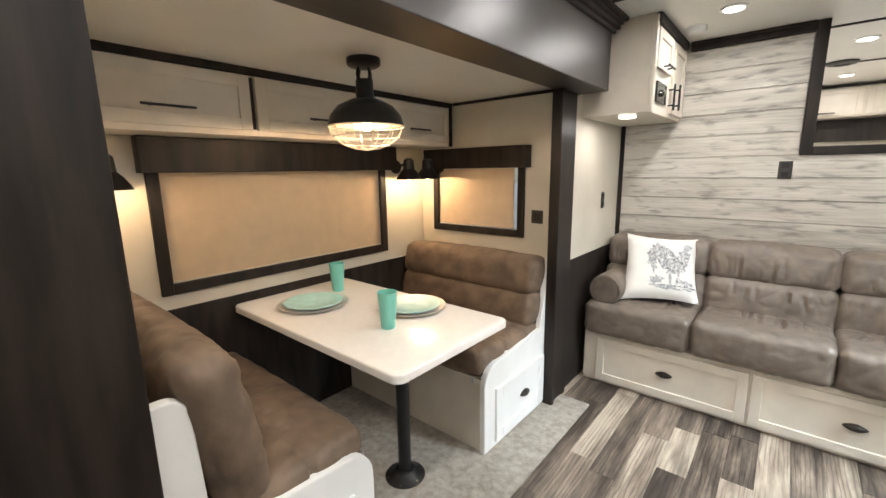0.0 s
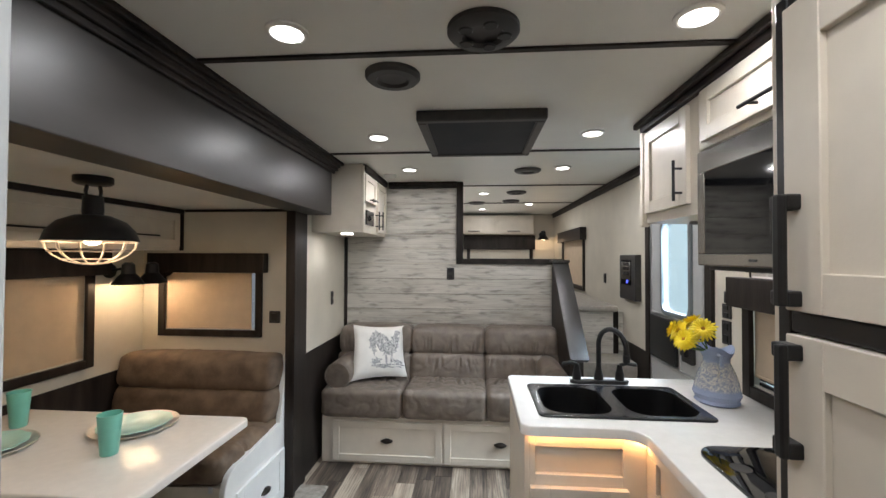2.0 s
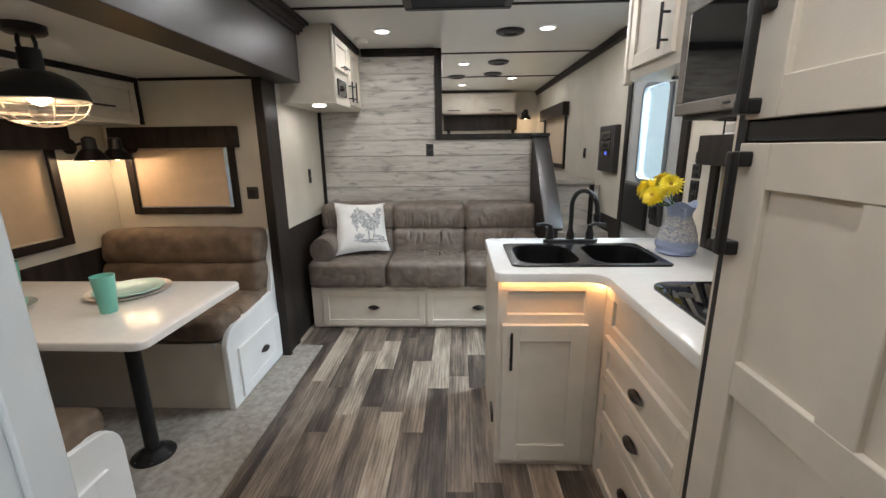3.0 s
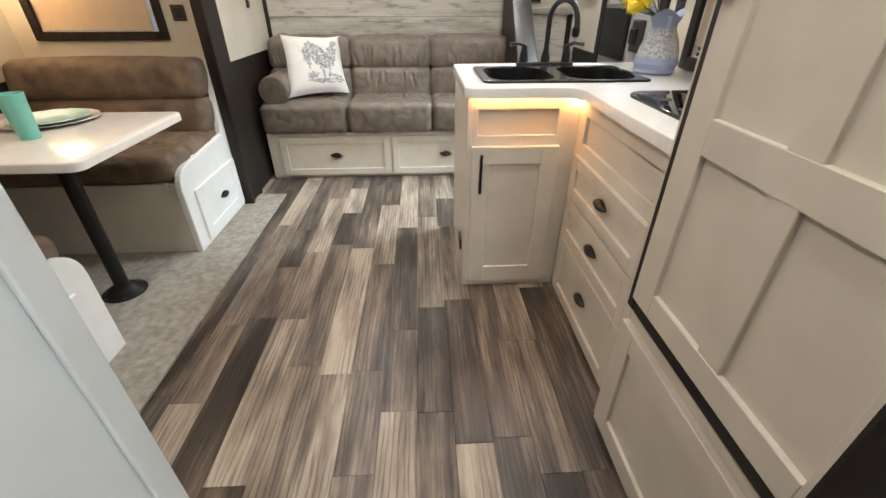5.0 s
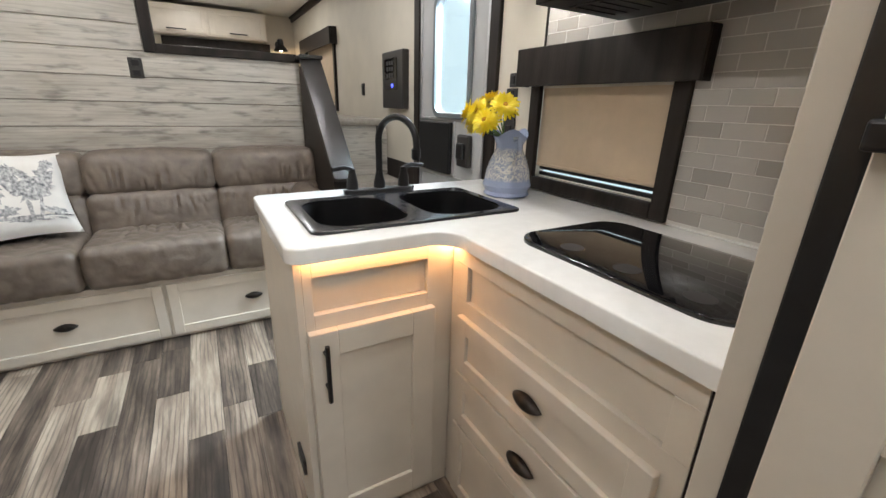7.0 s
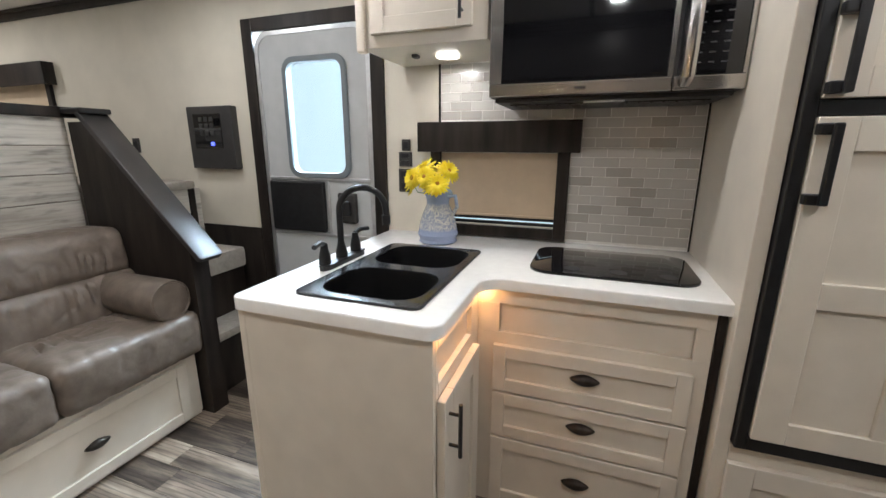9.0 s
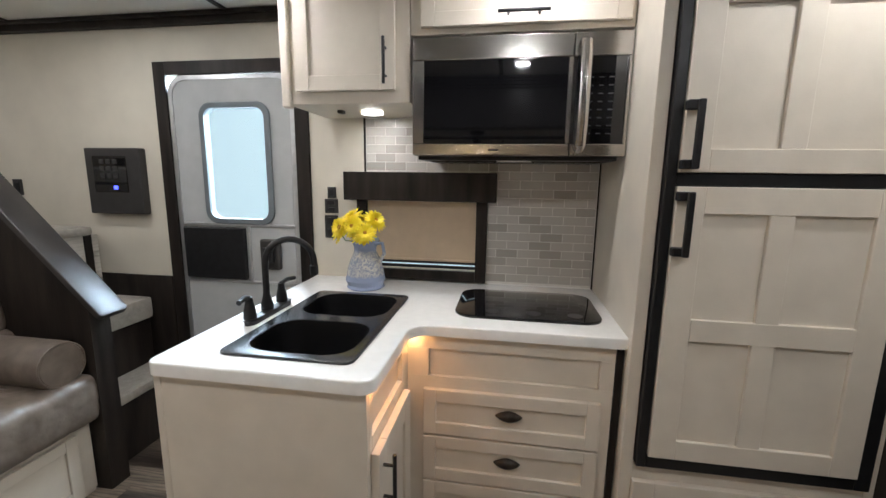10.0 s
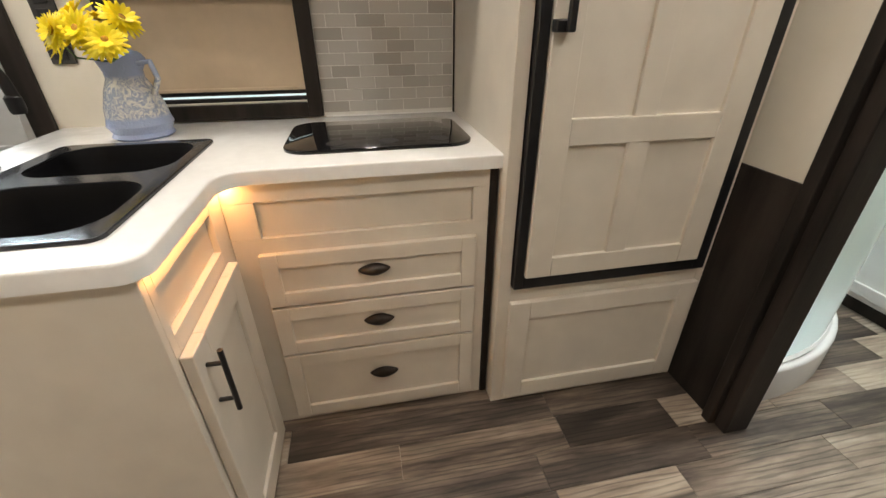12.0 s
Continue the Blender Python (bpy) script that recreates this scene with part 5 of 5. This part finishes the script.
# ---- ceiling fixtures ----
first = None
for x, y in DOWN + LOFT:
    if first is None:
        first = thing("downlight", (x, y, CEIL), "round recessed ceiling light, lit", "ceiling light", "ceiling downlights")
        part("ring", lathe([(0.062, 0), (0.062, -0.006), (0.052, -0.011), (0.047, -0.009)], (x, y, CEIL), 32), WHITE2, first, "", True)
        part("lens", lathe([(0.046, -0.006), (0.046, -0.0105), (0.02, -0.012)], (x, y, CEIL), 28), LENS, first, "glowing lens", True)
    else:
        copy_thing(first, Matrix.Translation((x, y, CEIL)))
hv = thing("roof_vent", (0.36, 1.9, CEIL), "dark framed roof vent hatch with tinted lid", "roof vent")
bm = bmesh.new()
for a in ((0.065, 0.655, 1.555, 1.60), (0.065, 0.655, 2.195, 2.24), (0.065, 0.11, 1.60, 2.195), (0.61, 0.655, 1.60, 2.195)):
    add_box(bm, *a, CEIL - 0.05, CEIL, 0.008)
part("frame", bm, PLASTIC, hv, "dark plastic frame")
part("lid", box(0.11, 0.61, 1.60, 2.195, CEIL - 0.044, CEIL - 0.034, 0.002), shader("tinted_lid", (0.010, 0.014, 0.022), 0.55, spec=0.15), hv, "tinted lid")
for x, y, r in ((0.034, 1.185, 0.10), (0.357, 0.905, 0.105)):
    sp = thing("ceiling_speaker", (x, y, CEIL), "round dark ceiling vent", "ceiling vent")
    part("ring", lathe([(r, 0), (r, -0.014), (r * 0.9, -0.024), (r * 0.6, -0.026), (r * 0.52, -0.016), (0.01, -0.014)], (x, y, CEIL), 36), PLASTIC, sp, "", True)
    if r > 0.102:
        for k in range(5):
            a = 2 * math.pi * k / 5
            part("louvre", lathe([(0.022, -0.0255), (0.018, -0.029), (0.004, -0.029)], (x + 0.062 * math.cos(a), y + 0.062 * math.sin(a), CEIL), 14), BLACK, sp, "", True)
for x, y in ((0.73, 2.88), (0.75, 3.95), (0.35, 4.75), (0.75, 4.6)):
    dv = thing("ceiling_vent", (x, y, CEIL), "round dark air vent in the ceiling", "ceiling vent", "ceiling air vents")
    part("ring", lathe([(0.10, 0), (0.10, -0.010), (0.085, -0.020), (0.05, -0.020), (0.045, -0.010), (0.01, -0.010)], (x, y, CEIL), 30), PLASTIC, dv, "", True)
sm = thing("smoke_detector", (-0.36, 3.02, CEIL), "white round smoke detector on the ceiling", "smoke detector")
part("case", lathe([(0.052, 0), (0.052, -0.018), (0.042, -0.032), (0.01, -0.034)], (-0.36, 3.02, CEIL), 28), WHITE2, sm, "", True)

# ---- vase with flowers ----
vx, vy, VS = 1.365, 1.575, 1.38
vs = thing("flower_vase", (vx, vy, CT1), "blue and white glazed jug with yellow daisies", "vase")
bm = lathe([(r * VS, h * 1.18) for r, h in ((0.055, 0), (0.062, 0.006), (0.058, 0.016), (0.066, 0.035), (0.062, 0.05), (0.058, 0.08), (0.048, 0.115), (0.036, 0.145), (0.036, 0.16), (0.045, 0.185), (0.047, 0.195), (0.042, 0.192), (0.032, 0.165), (0.03, 0.12))], (vx, vy, CT1), 36)
for v in bm.verts:
    h = v.co.z - CT1
    if h > 0.20:
        a = math.atan2(v.co.y - vy, v.co.x - vx)
        v.co.z += 0.012 * math.cos(3 * a) * (h - 0.20) / 0.025
part("jug", bm, VASEM, vs, "", True)
part("handle", tube([(vx - 0.02, vy - 0.052, CT1 + 0.21), (vx - 0.03, vy - 0.09, CT1 + 0.215), (vx - 0.035, vy - 0.10, CT1 + 0.17), (vx - 0.03, vy - 0.075, CT1 + 0.125)], 0.008, 8), VASEM, vs, "", True)
rng = random.Random(4)
for k, (dx, dy, dz) in enumerate(((-0.05, 0.075, 0.245), (-0.055, 0.02, 0.25), (-0.06, -0.035, 0.225), (0.01, 0.045, 0.28), (0.0, -0.06, 0.27), (-0.03, -0.01, 0.215), (0.03, 0.0, 0.265), (-0.01, 0.09, 0.215))):
    c = Vector((vx - 0.095 + dx * 1.0, vy - 0.02 + dy * 1.0, CT1 + 0.03 + dz * 1.08))
    d = Vector((dx * 1.5 - 0.05, dy * 1.4, 0.05 + rng.random() * 0.05)).normalized()
    m = Matrix.Translation(c) @ d.to_track_quat("Z", "Y").to_matrix().to_4x4()
    fl = thing("daisy", c, "yellow daisy with orange centre in the jug", "flower", "daisies")
    bm = bmesh.new()
    for ring, (n, ln, tilt) in enumerate(((19, 0.052, 0.10), (17, 0.043, 0.40), (13, 0.030, 0.75))):
        for j in range(n):
            a = 2 * math.pi * (j + ring * 0.4 + rng.random() * 0.25) / n
            L = ln * (0.9 + 0.2 * rng.random())
            w = 0.0058
            vsr = []
            for s, ww in ((0.006, 0.4), (L * 0.5, 1.0), (L * 0.85, 0.9), (L, 0.25)):
                z = s * tilt + 0.0015 * ring - (s * s) * 4 * (1 - tilt)
                ct, st = math.cos(a), math.sin(a)
                vsr.append([bm.verts.new((s * ct - q * w * ww * st, s * st + q * w * ww * ct, z + (0.0015 if q == 0 else 0))) for q in (-1, 0, 1)])
            for p, q in zip(vsr, vsr[1:]):
                bm.faces.new((p[0], p[1], q[1], q[0]))
                bm.faces.new((p[1], p[2], q[2], q[1]))
    bm.transform(m)
    part("petals", bm, YELLOW, fl, "", True)
    part("centre", lathe([(0.011, 0.004), (0.011, 0.009), (0.004, 0.012)], c, 12, d.to_track_quat("Z", "Y").to_matrix().to_4x4()), ORANGE, fl, "", True)
    part("stem", tube([c, c - d * 0.02 - Vector((0, 0, 0.02)), (vx - 0.035, vy - 0.005, CT1 + 0.215), (vx, vy, CT1 + 0.12)], 0.0025, 6), LEAF, fl, "", True)

# ---- bathroom seen through the doorway ----
sh = thing("shower", (1.2, -0.75, 0), "white corner shower with curved frosted door", "shower")
arcp = [(1.5 + 0.80 * math.cos(a), -0.42 + 0.80 * math.sin(a)) for a in [radians(180 + 82 * k / 14) for k in range(15)]]
outer = [(1.54, -0.265), (0.70, -0.265)] + arcp + [(1.54, arcp[-1][1])]
part("base", slab(outer, [], 0, 0.15, 0.015), ACRYL, sh, "white acrylic base", True)
bm = bmesh.new()
lo = [bm.verts.new((x + 0.03, y + 0.02, 0.15)) for x, y in arcp]
hi = [bm.verts.new((x + 0.03, y + 0.02, 1.9)) for x, y in arcp]
for k in range(14):
    bm.faces.new((lo[k], lo[k + 1], hi[k + 1], hi[k]))
bmesh.ops.solidify(bm, geom=bm.faces[:], thickness=0.005)
scr = part("curved_door", bm, FROST, sh, "pale blue frosted screen", True)
scr.visible_shadow = False
part("frame_rail", tube([(x + 0.03, y + 0.02, 0.158) for x, y in arcp], 0.012, 6), ACRYL, sh, "", True)
vc = thing("vanity_cabinet", (1.2, -1.5, 0), "white bathroom vanity cabinet with dark toe kick", "cabinet")
part("body", box(0.80, XR, -1.95, -1.30, 0.07, 0.80, 0.003), WHITE2, vc)
part("toe_kick", box(0.82, XR, -1.93, -1.32, 0, 0.07, 0.001), DARK, vc)
framed("door", spec(0.83, 1.20, 0.10, 0.76, 0.055), "+y", -1.30, WHITE2, vc)
bl = thing("bath_light", (0.55, -1.25, CEIL), "round bathroom ceiling light", "ceiling light")
part("lens", lathe([(0.10, 0), (0.10, -0.012), (0.05, -0.02)], (0.55, -1.25, CEIL), 28), LENS, bl, "", True)

# ---- pieces of wall and floor ----
# shiplap boards
ship = struct("wall_shiplap", box(XL, 1.0, YB - 0.003, YB, 0.0, 1.462, 0), shader("shiplap_gap", (0.24, 0.22, 0.19), 0.8), "whitewashed shiplap plank wall", "wall")


def piece(name, mesh, parent, at):
    ob = new(name, mesh)
    ob.parent = parent
    ob.location = Vector(at) - origin_of(parent)
    return ob


def block_mesh(name, sx, sy, sz, material, bev):
    bm = box(-sx / 2, sx / 2, -sy / 2, sy / 2, -sz / 2, sz / 2, bev, 1)
    bmesh.ops.recalc_face_normals(bm, faces=bm.faces[:])
    me = bpy.data.meshes.new(name)
    bm.to_mesh(me)
    bm.free()
    me.materials.append(material)
    return me


H0 = 0.1335
longb = block_mesh("board", 1.84, 0.010, H0 - 0.004, SHIPM, 0.002)
shortb = block_mesh("board", 1.01, 0.010, H0 - 0.004, SHIPM, 0.002)
for k in range(11):
    z = 0.008 + H0 * (k + 0.5) - 0.012
    piece("board", longb, ship, (XL + 0.92, YB - 0.0075, z))
for k in range(11, 17):
    z = 0.008 + H0 * (k + 0.5) - 0.012
    if z + H0 / 2 < CEIL:
        piece("board", shortb, ship, (XL + 0.505, YB - 0.0075, z))

# subway tiles behind the cooktop
backs = struct("wall_backsplash", box(XR - 0.0076, XR, 0.545, 1.034, CT1 + 0.006, 1.52, 0), GROUT, "grey subway tile backsplash", "backsplash")
struct("trim_backsplash", box(XR - 0.012, XR, 0.5385, 0.545, CT1, 1.52, 0.002), DARK, "thin dark edge trim of the backsplash", "trim")
TW, TH, G = 0.101, 0.0401, 0.0028
tile_mesh = {}


def tile_field(parent, y0, y1, z0, z1):
    """Running bond between y0 and y1, with cut tiles at both ends."""
    r, z = 0, z0
    while z + TH <= z1 + 0.002:
        y = y0 - (TW * 0.62 if r % 2 else TW * 0.12)
        while y < y1:
            a, b = max(y, y0), min(y + TW, y1)
            if b - a > 0.012:
                key = round(b - a, 3)
                if key not in tile_mesh:
                    tile_mesh[key] = block_mesh("tile", 0.006, key - G, TH - G, TILEM, 0.0009)
                piece("tile", tile_mesh[key], parent, (XR - 0.006, (a + b) / 2, z + TH / 2))
            y += TW
        z += TH
        r += 1


tile_field(backs, 0.547, 1.034, 0.925, 1.515)
backs2 = struct("wall_backsplash_upper", box(XR - 0.0076, XR, 1.034, 1.626, 1.44, 1.69, 0), GROUT, "grey subway tile above the kitchen window", "backsplash")
struct("trim_backsplash_upper", box(XR - 0.012, XR, 1.626, 1.636, 1.44, 1.69, 0.002), DARK, "thin dark edge trim", "trim")
tile_field(backs2, 1.036, 1.625, 1.446, 1.69)

# floor planks
fl = bpy.data.objects["floor"]
PW = 0.122
lengths = (0.40, 0.55, 0.72, 0.90)
pm = {L: block_mesh("plank", PW - 0.0012, L - 0.0012, 0.008, FLOORM, 0.0006) for L in lengths}
rng = random.Random(11)
x = -0.80
while x < XR - 0.02:
    y = -1.35 - rng.random() * 0.5
    while y < 2.75:
        L = rng.choice(lengths)
        piece("plank", pm[L], fl, (x + PW / 2, y + L / 2, -0.0036))
        y += L
    x += PW
